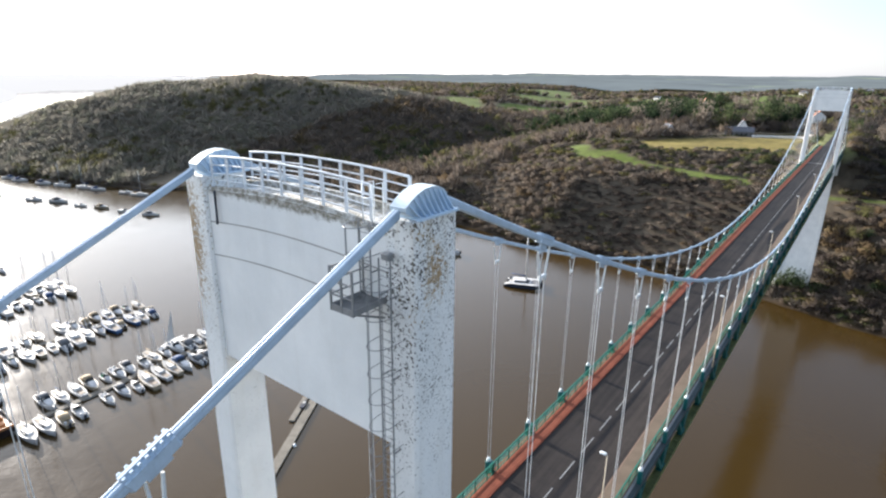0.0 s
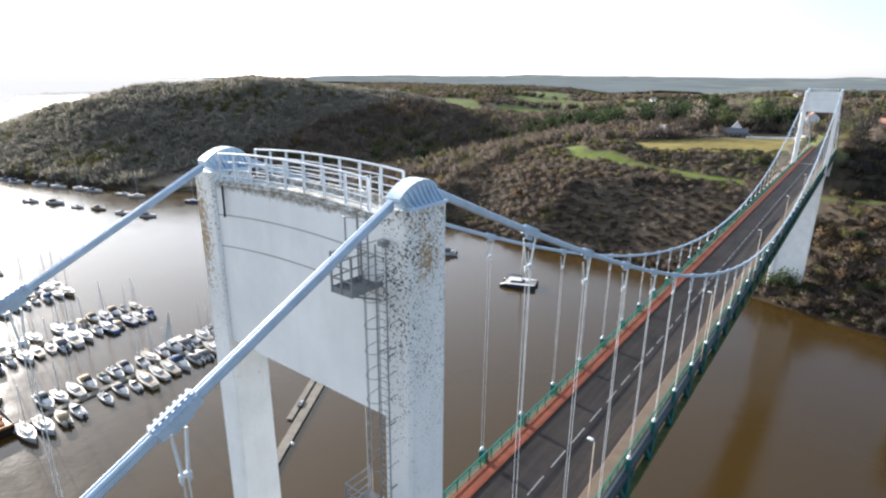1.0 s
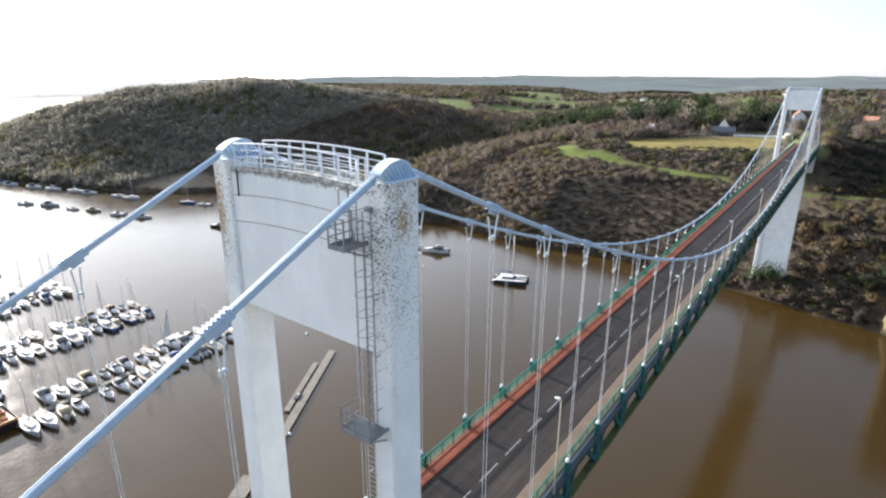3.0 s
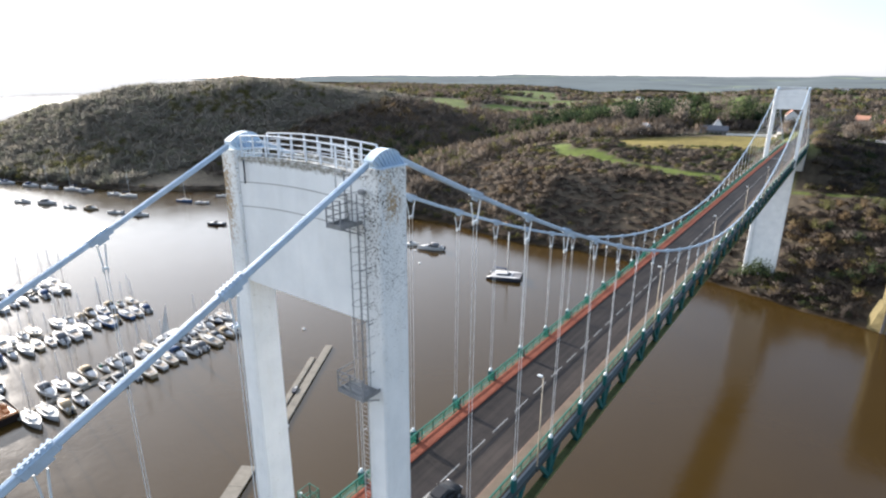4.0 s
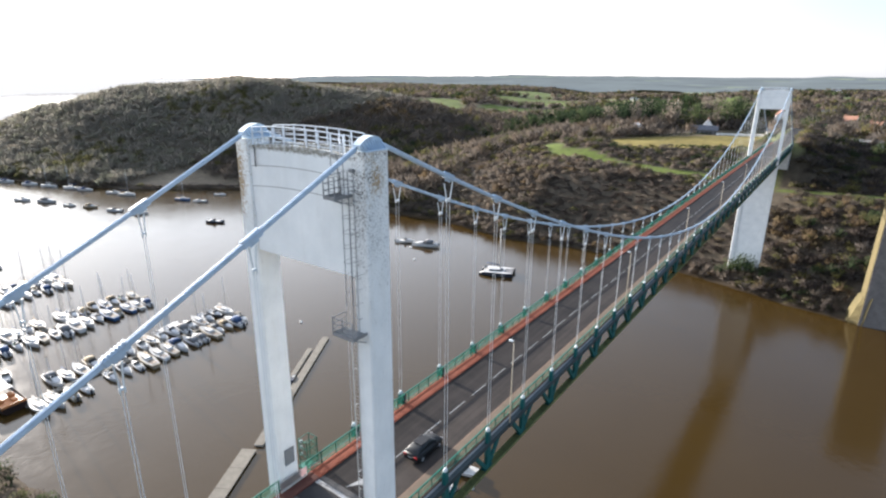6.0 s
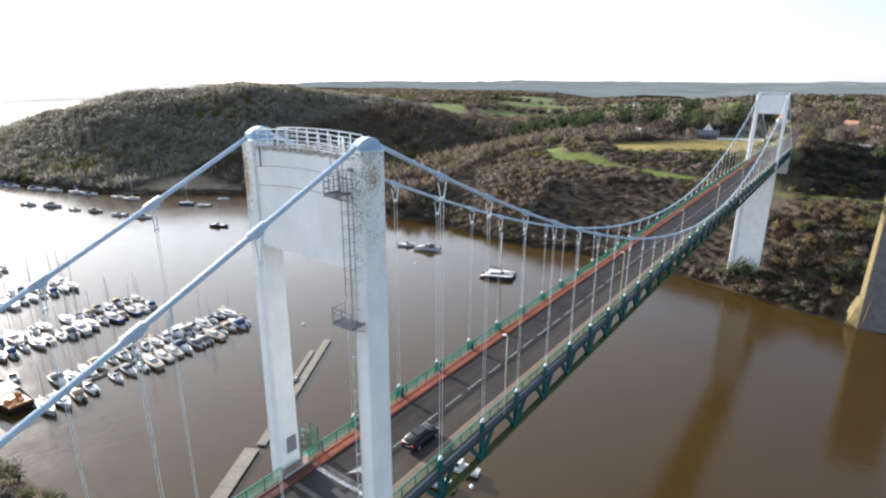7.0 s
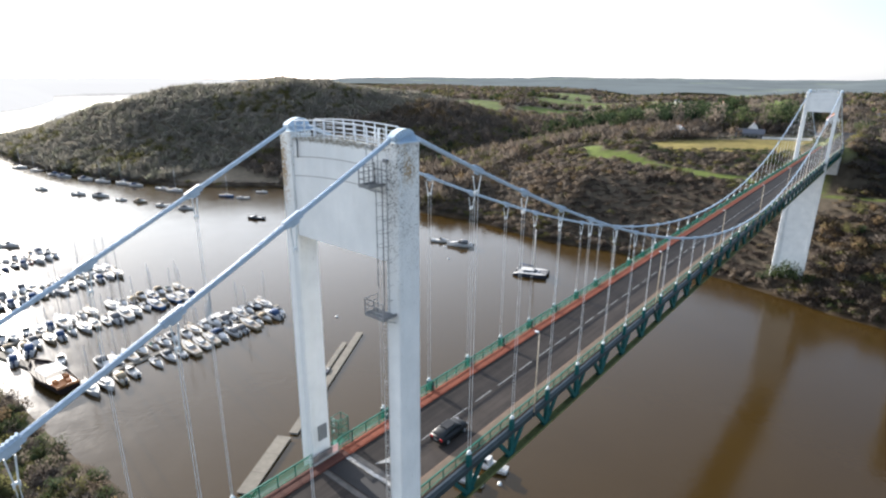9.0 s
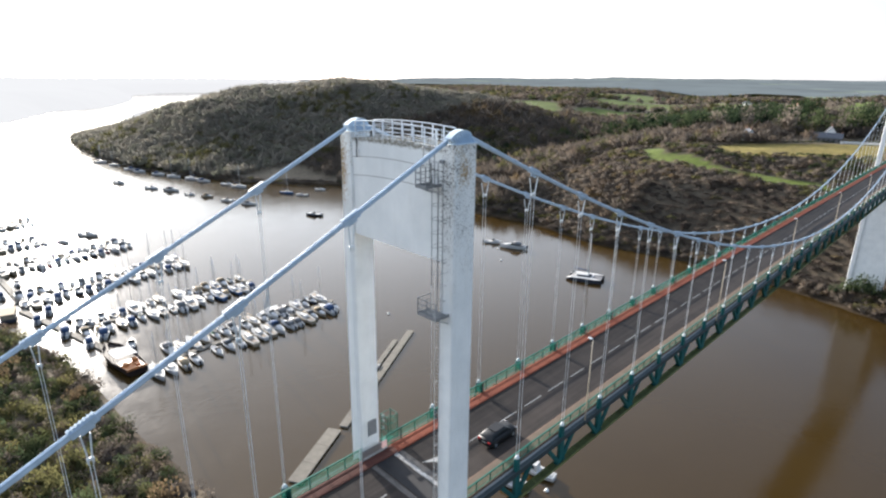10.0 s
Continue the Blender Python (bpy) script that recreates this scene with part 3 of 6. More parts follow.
def cover(x, y):
    """What grows at a place: 0 wood, 1 heath and scrub, 2 bright grass, 3 dry pasture, 4 road verge, 5 mud."""
    d, north = river_dist(x, y)
    far = np.hypot(x, y)
    kind = np.zeros(x.shape, int)
    scrub = north & (x > -215) & (y < 420)
    kind[scrub] = 1
    ident, edge = cell(x, y)
    open_land = (far > 720) & (edge > 14) & (ident > np.where(far > 1500, 0.55, 0.72)) & ((np.abs(x + 560) > 300) | (y > 780))
    open_land &= ~((x < -1250) & (y < 1700))
    kind[open_land] = np.where(ident[open_land] > 0.8, 2, 3)
    for bearing, dist, rx, ry in FAR_GREEN:
        c, q = math.cos(radians(bearing)), math.sin(radians(bearing))
        u, v = (x - 25) * c + (y + 20) * q, -(x - 25) * q + (y + 20) * c - dist
        kind[(np.abs(u / rx) ** 4 + np.abs(v / ry) ** 4 < 1) & (far > 760)] = 2
    kind[in_poly(x, y, PASTURE)] = 3
    track = np.min([seg_dist(x, y, a, b)[0] for a, b in zip(TRACK, TRACK[1:])], 0)
    kind[track < np.where(x < -60, 7.2, np.where(x < 0, 6.2, 2.6))] = 2
    kind[(np.abs(x) < 8.5) & ((y > 330) | (y < -70)) & (y < 446) & (y > -760)] = 4
    kind[seg_dist(x, y, (9, 441), (95, 462))[0] < 6.5] = 3
    kind[(np.abs(x) < 34) & (y > 326.5) & (y < 344) & (np.abs(x) > np.where(y > 338, 8.5, 0))] = 1
    kind[d < 2.5] = 5
    return kind, d


GROUND = {0: (0.125, 0.104, 0.078), 1: (0.066, 0.055, 0.042), 2: (0.075, 0.100, 0.022), 3: (0.155, 0.128, 0.040), 4: (0.12, 0.13, 0.055), 5: (0.036, 0.027, 0.018)}


def build_ground():
    xs = spaced((-4300, -2000, 90), (-2000, -1000, 34), (-1000, -420, 14), (-420, -140, 7), (-140, 130, 4), (130, 400, 30), (400, 2400, 160))
    ys = spaced((-1500, -300, 110), (-300, -40, 14), (-40, 60, 5), (60, 220, 16), (220, 450, 4), (450, 700, 8), (700, 1300, 18), (1300, 2400, 45), (2400, 4850, 95))
    X, Y = np.meshgrid(xs, ys, indexing="ij")
    Z = height(X, Y)
    kind, d = cover(X, Y)
    Z = np.where((X < -1400) & (Y > -300) & (d < 60), -3, Z)
    table = np.array([GROUND[k] for k in range(6)])
    col = table[kind] * rng.uniform(0.85, 1.15, X.shape)[..., None]
    n, k = X.shape
    i = np.arange(n * k).reshape(n, k)
    quads = np.stack([i[:-1, :-1], i[1:, :-1], i[1:, 1:], i[:-1, 1:]], -1).reshape(-1, 4)
    return array_mesh("ground", np.stack([X, Y, Z], -1).reshape(-1, 3), quads, col.reshape(-1, 3), MAT_LAND, True)


def array_mesh(name, verts, faces, colours, mat, smooth=False, normals=None):
    """A mesh from arrays of points, equal-sided faces and a colour for each point."""
    me = bpy.data.meshes.new(name)
    n, f, k = len(verts), len(faces), faces.shape[1]
    me.vertices.add(n)
    me.vertices.foreach_set("co", np.ascontiguousarray(verts, np.float32).ravel())
    me.loops.add(f * k)
    me.loops.foreach_set("vertex_index", np.ascontiguousarray(faces, np.int32).ravel())
    me.polygons.add(f)
    me.polygons.foreach_set("loop_start", np.arange(0, f * k, k, dtype=np.int32))
    me.polygons.foreach_set("loop_total", np.full(f, k, np.int32))
    me.polygons.foreach_set("use_smooth", np.full(f, smooth))
    a = me.color_attributes.new("cover", "FLOAT_COLOR", "POINT")
    a.data.foreach_set("color", np.concatenate([colours, np.ones((n, 1))], 1).astype(np.float32).ravel())
    me.materials.append(mat)
    me.update(calc_edges=True)
    if normals is not None:
        me.normals_split_custom_set_from_vertices(np.ascontiguousarray(normals, np.float32))
    return me


tagged(new("ground", build_ground()), "winter land with pasture, scrub slopes and wooded hills", "ground", kind="structure")
wx, wy = spaced((-4300, 2401, 670)), spaced((-1500, 4851, 635))
water = Shape()
water.rings([[(x, y, 0.0) for y in wy] for x in wx], closed=False, cap=False)
solid("water", water, MAT_WATER, "muddy brown tidal river with a bright sun glare", "river", kind="structure")


# ---- woods ----
def crown_variant(tris, clumps, sliver, seed):
    """A crown in a unit cylinder, 0 to 1 high: small triangles gathered in clumps, with gaps between."""
    g = np.random.default_rng(seed)
    a, h = g.uniform(0, math.tau, clumps), g.uniform(0.28, 0.88, clumps)
    reach = np.sqrt(np.clip(1 - ((h - 0.5) / 0.52) ** 2, 0.05, 1)) * g.uniform(0.35, 0.80, clumps)
    centre = np.stack([reach * np.cos(a), reach * np.sin(a), h], 1)
    pick = g.integers(0, clumps, tris)
    off = g.normal(0, 1, (tris, 3))
    off = off / np.linalg.norm(off, axis=1, keepdims=True) * g.uniform(0.5, 1, (tris, 1)) * (0.40, 0.40, 0.17)
    mid = centre[pick] + off
    out = off / (0.40, 0.40, 0.17) + g.normal(0, 0.5, (tris, 3))
    out = out / np.linalg.norm(out, axis=1, keepdims=True)
    side = np.cross(out, g.normal(0, 1, (tris, 3)))
    side = side / np.linalg.norm(side, axis=1, keepdims=True)
    size = g.uniform(0.7, 1.3, (tris, 1)) * sliver[0]
    tip = out * size * sliver[1]
    return np.stack([mid - side * size * 0.5, mid + side * size * 0.5, mid + tip + side * size * 0.2], 1)


def core_variant(seed):
    """The dense inside of a crown: an uneven twelve-cornered lump."""
    g = np.random.default_rng(seed)
    p = (1 + 5**0.5) / 2
    v = np.array([(-1, p, 0), (1, p, 0), (-1, -p, 0), (1, -p, 0), (0, -1, p), (0, 1, p), (0, -1, -p), (0, 1, -p), (p, 0, -1), (p, 0, 1), (-p, 0, -1), (-p, 0, 1)]) / 1.9
    f = np.array([(0, 11, 5), (0, 5, 1), (0, 1, 7), (0, 7, 10), (0, 10, 11), (1, 5, 9), (5, 11, 4), (11, 10, 2), (10, 7, 6), (7, 1, 8),
                  (3, 9, 4), (3, 4, 2), (3, 2, 6), (3, 6, 8), (3, 8, 9), (4, 9, 5), (2, 4, 11), (6, 2, 10), (8, 6, 7), (9, 8, 1)])
    v = v * g.uniform(0.75, 1.1, (12, 1)) * (0.44, 0.44, 0.27) + (0, 0, 0.38)
    return v[f]


def airy_variant(tris, boughs, width, seed):
    """A rounded leafless crown in a unit cylinder: long thin sprays fanning up and out, open to the ground below."""
    g = np.random.default_rng(seed)
    a = np.arange(boughs) * 2.4 + g.uniform(-0.5, 0.5, boughs)
    reach = np.sqrt(np.linspace(0.03, 0.62, boughs)) * g.uniform(0.85, 1.1, boughs)
    centre = np.stack([reach * np.cos(a), reach * np.sin(a), 0.62 - 0.42 * reach**2 + g.uniform(-0.06, 0.06, boughs)], 1)
    pick = g.integers(0, boughs, tris)
    off = g.normal(0, 1, (tris, 3)) * (0.17, 0.17, 0.11)
    mid = centre[pick] + off
    out = off * 3.0 + centre[pick] * (0.9, 0.9, 0.0) + (0, 0, 0.55) + g.normal(0, 0.4, (tris, 3))
    out = out / np.linalg.norm(out, axis=1, keepdims=True)
    side = np.cross(out, g.normal(0, 1, (tris, 3)))
    side = side / np.linalg.norm(side, axis=1, keepdims=True)
    k = g.uniform(0.7, 1.3, (tris, 1))
    return np.stack([mid - side * k * width, mid + side * k * width, mid + out * k * 0.34], 1)


LEVELS = {"near": [np.concatenate([crown_variant(230, 14, (0.095, 1.6), s), core_variant(s)]) for s in range(6)],
          "mid": [airy_variant(135, 11, 0.060, s + 20) for s in range(6)],
          "soft": [airy_variant(118, 13, 0.058, s + 60) for s in range(6)],
          "far": [np.concatenate([crown_variant(40, 7, (0.26, 1.5), s + 40), core_variant(s)]) for s in range(6)]}
TREE_TONES = {"bare": [(0.138, 0.116, 0.096), (0.154, 0.130, 0.106), (0.122, 0.106, 0.092), (0.146, 0.116, 0.090)],
              # grey bare twigs, lightened further in place of haze over the headland
              "grey": [(0.225, 0.210, 0.175), (0.210, 0.200, 0.168), (0.235, 0.216, 0.178), (0.200, 0.198, 0.150)],
              "rust": [(0.140, 0.102, 0.060), (0.130, 0.096, 0.057), (0.118, 0.093, 0.055)],
              "olive": [(0.118, 0.112, 0.048), (0.135, 0.124, 0.052), (0.104, 0.102, 0.046)],
              "green": [(0.058, 0.074, 0.036), (0.070, 0.086, 0.040), (0.046, 0.062, 0.033), (0.082, 0.092, 0.042)],
              "pine": [(0.026, 0.038, 0.020), (0.032, 0.046, 0.022), (0.022, 0.033, 0.019)],
              "dusk": [(0.074, 0.062, 0.056), (0.067, 0.057, 0.051), (0.080, 0.066, 0.058)],
              # near-black and dark blue-grey bases below the haze that their materials emit
              "under_haze": [(0.022, 0.024, 0.024)],
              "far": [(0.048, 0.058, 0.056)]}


def woodland(name, places, level, label, mat=None):
    """One mesh of many crowns. Rows of x, y, radius, height, tone."""
    if not len(places):
        return
    tris, cols, outs = [], [], []
    zs = height(np.array([p[0] for p in places]), np.array([p[1] for p in places]))
    for (x, y, r, h, tone), z in zip(places, zs):
        v = LEVELS[level][rnd.randrange(6)]
        a = rnd.uniform(0, math.tau)
        c, s = math.cos(a) * r, math.sin(a) * r
        t = np.empty_like(v)
        t[..., 0], t[..., 1], t[..., 2] = x + v[..., 0] * c - v[..., 1] * s, y + v[..., 0] * s + v[..., 1] * c, z - 0.06 * h + v[..., 2] * h
        tris.append(t.reshape(-1, 3))
        o = (tris[-1] - (x, y, z + 0.25 * h)) / (r, r, h * 0.7) + rng.normal(0, 0.12, tris[-1].shape)
        o = o / np.linalg.norm(o, axis=1, keepdims=True) + (0, 0, 1.0)
        outs.append(o / np.linalg.norm(o, axis=1, keepdims=True))
        k = rnd.uniform(0.96, 1.04) if mat else rnd.uniform(0.84, 1.16)
        cols.append(np.repeat(np.array([[q * k for q in rnd.choice(TREE_TONES[tone])]]), len(t) * 3, 0))
    verts = np.concatenate(tris)
    faces = np.arange(len(verts)).reshape(-1, 3)
    tagged(new(name, array_mesh(name, verts, faces, np.concatenate(cols), mat or MAT_TWIG, normals=np.concatenate(outs))), label, name, kind="stuff")


def canopy(gx, gy, top, shown, tones, mat, label):
    """One closed sheet of treetops and fields, far off."""
    n, k = gx.shape
    i = np.arange(n * k).reshape(n, k)
    quads = np.stack([i[:-1, :-1], i[1:, :-1], i[1:, 1:], i[:-1, 1:]], -1)[shown]
    me = array_mesh("backdrop", np.stack([gx, gy, top], -1).reshape(-1, 3), quads.reshape(-1, 4), tones.reshape(-1, 3), mat, True)
    tagged(new("backdrop", me), label, "backdrop", kind="structure")


def scatter(x0, x1, y0, y1, step, keep):
    """Places on a shaken grid that pass keep(x, y)."""
    gx, gy = np.meshgrid(np.arange(x0, x1, step), np.arange(y0, y1, step), indexing="ij")
    x = gx.ravel() + rng.uniform(-0.48, 0.48, gx.size) * step
    y = gy.ravel() + rng.uniform(-0.48, 0.48, gx.size) * step
    ok = keep(x, y)
    return x[ok], y[ok]


def seen_wedge(x, y):
    """The part of the land that the walk looks over, with a margin."""
    a = np.degrees(np.arctan2(-(x - 25), y + 22))
    return (a > -6.5) & (a < 88)


def tone_at(x, y, green, rust):
    patch = 0.5 + 0.5 * wave(np.array([x]), np.array([y]), 45, 5.0)[0]
    v = rnd.random() * 0.5 + patch * 0.5
    return "green" if v < green else "olive" if v < green + 0.12 else "rust" if v > 1 - rust else "bare"


def grow_woods():
    def slope(x, y):
        k, d = cover(x, y)
        north = y > 150
        clear = ((np.abs(x) > 8.5) | (y < 257.5) | (y > SPAN + 5)) & ~((np.abs(x) < 8) & (y < SPAN + 4) & (y > 257.5)) & ~((x > 41) & (x < 68) & (y < 251))
        return ((k == 1) | (k == 5)) & north & (x > -215) & (d > 0.4) & clear & (np.abs(x) > np.where(y > 300, 8.5, 0)) & seen_wedge(x, y)
    x, y = scatter(-215, 95, 232, 425, 4.1, slope)
    rows = []
    for a, b in zip(x, y):
        thick = wave(np.array([a]), np.array([b]), 22, 8.0)[0]
        cliff = -125 < a < -6 and b < 318 + 14 * thick
        r = rnd.uniform(2.2, 3.2) if cliff else rnd.uniform(1.9, 3.3) * (1.35 if thick > 0.15 or a > 8 else 1.0)
        tone = "dusk" if cliff and rnd.random() < 0.7 else ("dusk" if rnd.random() < 0.45 else tone_at(a, b, 0.30, 0.34)) if a > 8 else tone_at(a, b, 0.26, 0.20)
        low = 0.45 if a > 3 and 300 < b < 328 else 1.0
        rows.append((a, b, r * (0.4 + 0.6 * low), r * low * (rnd.uniform(0.65, 0.95) if cliff else rnd.uniform(0.9, 1.4)), tone))
    woodland("scrub", rows, "mid", "brown winter scrub and gorse over the bank's slope")
    fringe = []
    for a, b in zip(NORTH, NORTH[1:]):
        n = int(math.dist(a, b) / 1.7) if -960 < b[0] < 100 else 0
        for k in range(n):
            u = (k + rnd.random()) / n
            px, py = a[0] + (b[0] - a[0]) * u + rnd.uniform(-1, 1), a[1] + (b[1] - a[1]) * u + rnd.uniform(0.6, 6.5)
            r = rnd.uniform(1.8, 3.0)
            if not (36 < px < 66) and a[0] > -960:
                fringe.append((px, py, r, r * rnd.uniform(0.9, 1.5), tone_at(px, py, 0.25, 0.25)))
    woodland("scrub", fringe, "mid", "bushes overhanging the river's edge")
    side_x, side_y = scatter(9, 34, 326, 440, 4.6, lambda x, y: cover(x, y)[0] != 2)
    rows = [(a, b, rnd.uniform(2.6, 4.2), rnd.uniform(2.6, 4.6), rnd.choice(("rust", "olive", "bare", "bare"))) for a, b in zip(side_x, side_y)]
    woodland("scrub", rows, "soft", "brown bushes on the approach road's embankment")
    hedge = [(-118 + 108 * u + rnd.uniform(-1, 1), 436 + 66 * u + 36 * u * u + rnd.uniform(-1, 1), 1.9, rnd.uniform(1.6, 2.2), "green") for u in np.linspace(0, 1, 60)]
    woodland("scrub", hedge, "mid", "dark clipped hedge behind the pasture")

    glades = ([(-198, 780), (-172, 780), (-170, 864), (-206, 864)], [(-38, 550), (-18, 550), (-18, 652), (-44, 652)], [(20, 590), (36, 590), (36, 620), (20, 620)])

    def glade(x, y):
        return np.any([in_poly(x, y, g) for g in glades], 0)

    def trees(x, y):
        k, d = cover(x, y)
        return (k == 0) & (d > 3) & seen_wedge(x, y) & ~in_poly(x, y, [(-100, 452), (-20, 480), (-20, 530), (-100, 508)]) & ~glade(x, y)
    x, y = scatter(-460, 60, 255, 720, 7.6, trees)
    rows = []
    for a, b, m in zip(x, y, wave(x, y, 9, 6.0)):
        rows.append((a, b, rnd.uniform(4.6, 7.2) * (1 + 0.2 * m), rnd.uniform(8.0, 12.0) * (1 + 0.35 * m), tone_at(a, b, 0.20, 0.22)))
    woodland("woodland", rows, "soft", "leafless brown woodland with a few evergreens in the valley")
    x, y = scatter(-960, -460, 140, 760, 6.6, trees)
    rows = []
    for a, b, m in zip(x, y, wave(x, y, 16, 9.0)):
        rows.append((a, b, rnd.uniform(4.2, 6.2) * (1 + 0.15 * m), rnd.uniform(6.5, 9.5) * (1 + 0.3 * m), tone_at(a, b, 0.10, 0.0).replace("bare", "grey").replace("green", "olive")))
    woodland("woodland", rows, "soft", "dense grey-brown wood covering the headland hill", MAT_SOFT)

    def distant(x, y):
        k, d = cover(x, y)
        ident, edge = cell(x, y)
        return (k == 0) & (d > 6) & seen_wedge(x, y) & ~glade(x, y) & ((edge < 26) | (ident < 0.5) | (rng.random(x.shape) < 0.5))
    x, y = scatter(-1500, 100, 720, 1700, 17.0, distant)
    rows = [(a, b, rnd.uniform(7, 12), rnd.uniform(8, 13), tone_at(a, b, 0.30, 0.10)) for a, b in zip(x, y)]
    woodland("woodland", rows, "far", "distant woods and hedgerows between the fields")
    # towards the horizon and on the far side of the bend: closed canopies over the land, emitting light in place of
    # haze
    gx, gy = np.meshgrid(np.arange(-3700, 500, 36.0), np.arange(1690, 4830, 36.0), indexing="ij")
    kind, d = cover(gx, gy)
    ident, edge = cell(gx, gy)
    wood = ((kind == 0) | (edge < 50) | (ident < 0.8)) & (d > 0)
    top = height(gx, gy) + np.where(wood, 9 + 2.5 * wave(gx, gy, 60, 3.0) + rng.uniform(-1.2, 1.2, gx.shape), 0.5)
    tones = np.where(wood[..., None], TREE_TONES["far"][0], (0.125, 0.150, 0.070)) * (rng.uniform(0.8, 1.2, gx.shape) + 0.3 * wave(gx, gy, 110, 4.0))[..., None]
    canopy(gx, gy, np.where(d < -6, -1.0, top), d[:-1, :-1] > -30, tones, MAT_FAR_HAZE, "far woods and fields along the horizon, haze added as emission")
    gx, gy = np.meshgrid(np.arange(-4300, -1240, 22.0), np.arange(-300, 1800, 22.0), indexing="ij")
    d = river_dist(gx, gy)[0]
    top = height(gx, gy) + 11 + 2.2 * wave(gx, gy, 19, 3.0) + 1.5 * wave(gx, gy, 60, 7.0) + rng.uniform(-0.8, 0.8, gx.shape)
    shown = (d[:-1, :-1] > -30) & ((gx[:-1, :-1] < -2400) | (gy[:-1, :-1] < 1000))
    tones = np.array(TREE_TONES["under_haze"][0]) * rng.uniform(0.85, 1.15, (*gx.shape, 1))
    canopy(gx, gy, np.where(d < -6, -1.0, top), shown, tones, MAT_FAR_WEST_HAZE, "woods on the far side of the river bend, haze added as emission")

    def near_bank(x, y):
        k, d = cover(x, y)
        return (d > 1.0) & (y < 40) & (d < 75) & ~((np.abs(x) < 12) & (y > -30))
    x, y = scatter(-330, -20, -80, 16, 3.6, near_bank)
    rows = []
    for a, b in zip(x, y):
        r = rnd.uniform(2.0, 3.5)
        rows.append((a, b, r, r * rnd.uniform(1.1, 1.6), tone_at(a, b, 0.34, 0.26)))
    woodland("scrub", rows, "near", "green and brown thicket on the near bank")


grow_woods()


def tree_meshes(seed, tone):
    crown = LEVELS["near"][seed % 6].reshape(-1, 3)
    g = random.Random(seed)
    cols = np.repeat(np.array([TREE_TONES[tone][seed % 3]]), len(crown), 0)
    me = array_mesh("crown", crown * (0.48, 0.48, 0.86) + (0, 0, 0.16), np.arange(len(crown)).reshape(-1, 3), cols, MAT_TWIG)
    s = Shape()
    s.tube([(0, 0, -0.05), (0.01, 0, 0.2), (0.0, 0.015, 0.55)], 0.035, 7, 0.014)
    for k in range(5):
        a = g.uniform(0, math.tau)
        s.tube([(0, 0, 0.22 + 0.06 * k), (0.16 * math.cos(a), 0.16 * math.sin(a), 0.42 + 0.07 * k), (0.30 * math.cos(a), 0.30 * math.sin(a), 0.52 + 0.07 * k)], 0.016, 5, 0.005)
    return me, s.mesh("trunk", MAT_BARK)


def plant(me, x, y, size, label, group):
    z = float(height(np.array([x]), np.array([y]))[0])
    t = thing("tree", label, "tree", group, at=(x, y, z - 0.1), rz=rnd.uniform(0, 360))
    for name, m in zip(("crown", "trunk"), me):
        piece(name, m, t, Matrix.Diagonal((size, size, size, 1)))
    return t


BARE_TREES = [tree_meshes(k, "bare") for k in range(4)]
RUST_TREES = [tree_meshes(k, "rust") for k in range(3)]
DARK_TREES = [tree_meshes(k, "green") for k in range(4)]
PINES = [tree_meshes(k + 2, "pine") for k in range(4)]
OLIVE_TREES = [tree_meshes(k, "olive") for k in range(4)]
for x, y, s in ((-5, 256.4, 8.5), (-2, 256.6, 7.4), (1.2, 256.3, 10.5), (3.8, 256.0, 7), (-9, 255, 6), (7.5, 254.5, 5)):
    plant(DARK_TREES[int(s) % 4], x, y, s, "dark evergreen bush against the foot of the white tower", "evergreens at the tower foot")
for k in range(30):
    x, y = rnd.uniform(10, 64), rnd.uniform(247, 312)
    if x < 38 or y > 256:
        plant(rnd.choice(DARK_TREES + OLIVE_TREES + RUST_TREES), x, y, rnd.uniform(4.5, 8), "rounded bush on the slope below the approach road", "bushes on the far slope")
for k in range(46):
    x = rnd.uniform(-215, -35)
    edge = np.interp(x, [-260, -211, -180, -131, -83, -40], [-24, -10, -2, 3, 8, 12])
    s = rnd.uniform(4, 8)
    plant(rnd.choice(DARK_TREES + OLIVE_TREES + RUST_TREES[:2]), x, edge - rnd.uniform(3, 30), s, "bushy tree in the thicket on the near bank", "trees on the near bank")
for k in range(84):
    plant(rnd.choice(PINES + DARK_TREES[:2] + BARE_TREES[:2]), rnd.uniform(-210, -40), rnd.uniform(512, 700), rnd.uniform(14, 24), "garden tree among the houses beyond the pasture", "garden trees")
for k in range(34):
    u = rnd.uniform(0, 1)
    plant(rnd.choice(PINES), -330 + 190 * u + rnd.uniform(-30, 30), 560 + 160 * rnd.random(), rnd.uniform(14, 23), "tall dark pine standing over the bare woods", "pines on the plateau")
for k in range(18):
    plant(rnd.choice(PINES[:2] + DARK_TREES[:2] + OLIVE_TREES + BARE_TREES), rnd.uniform(-11, 14), rnd.uniform(456, 540), rnd.uniform(10, 17), "tree where the approach road turns away", "roadside trees")
for k in range(26):
    plant(rnd.choice(DARK_TREES[:1] + RUST_TREES + OLIVE_TREES + BARE_TREES), rnd.uniform(18, 70), rnd.uniform(345, 560), rnd.uniform(7, 13), "tree beside the approach road", "roadside trees")


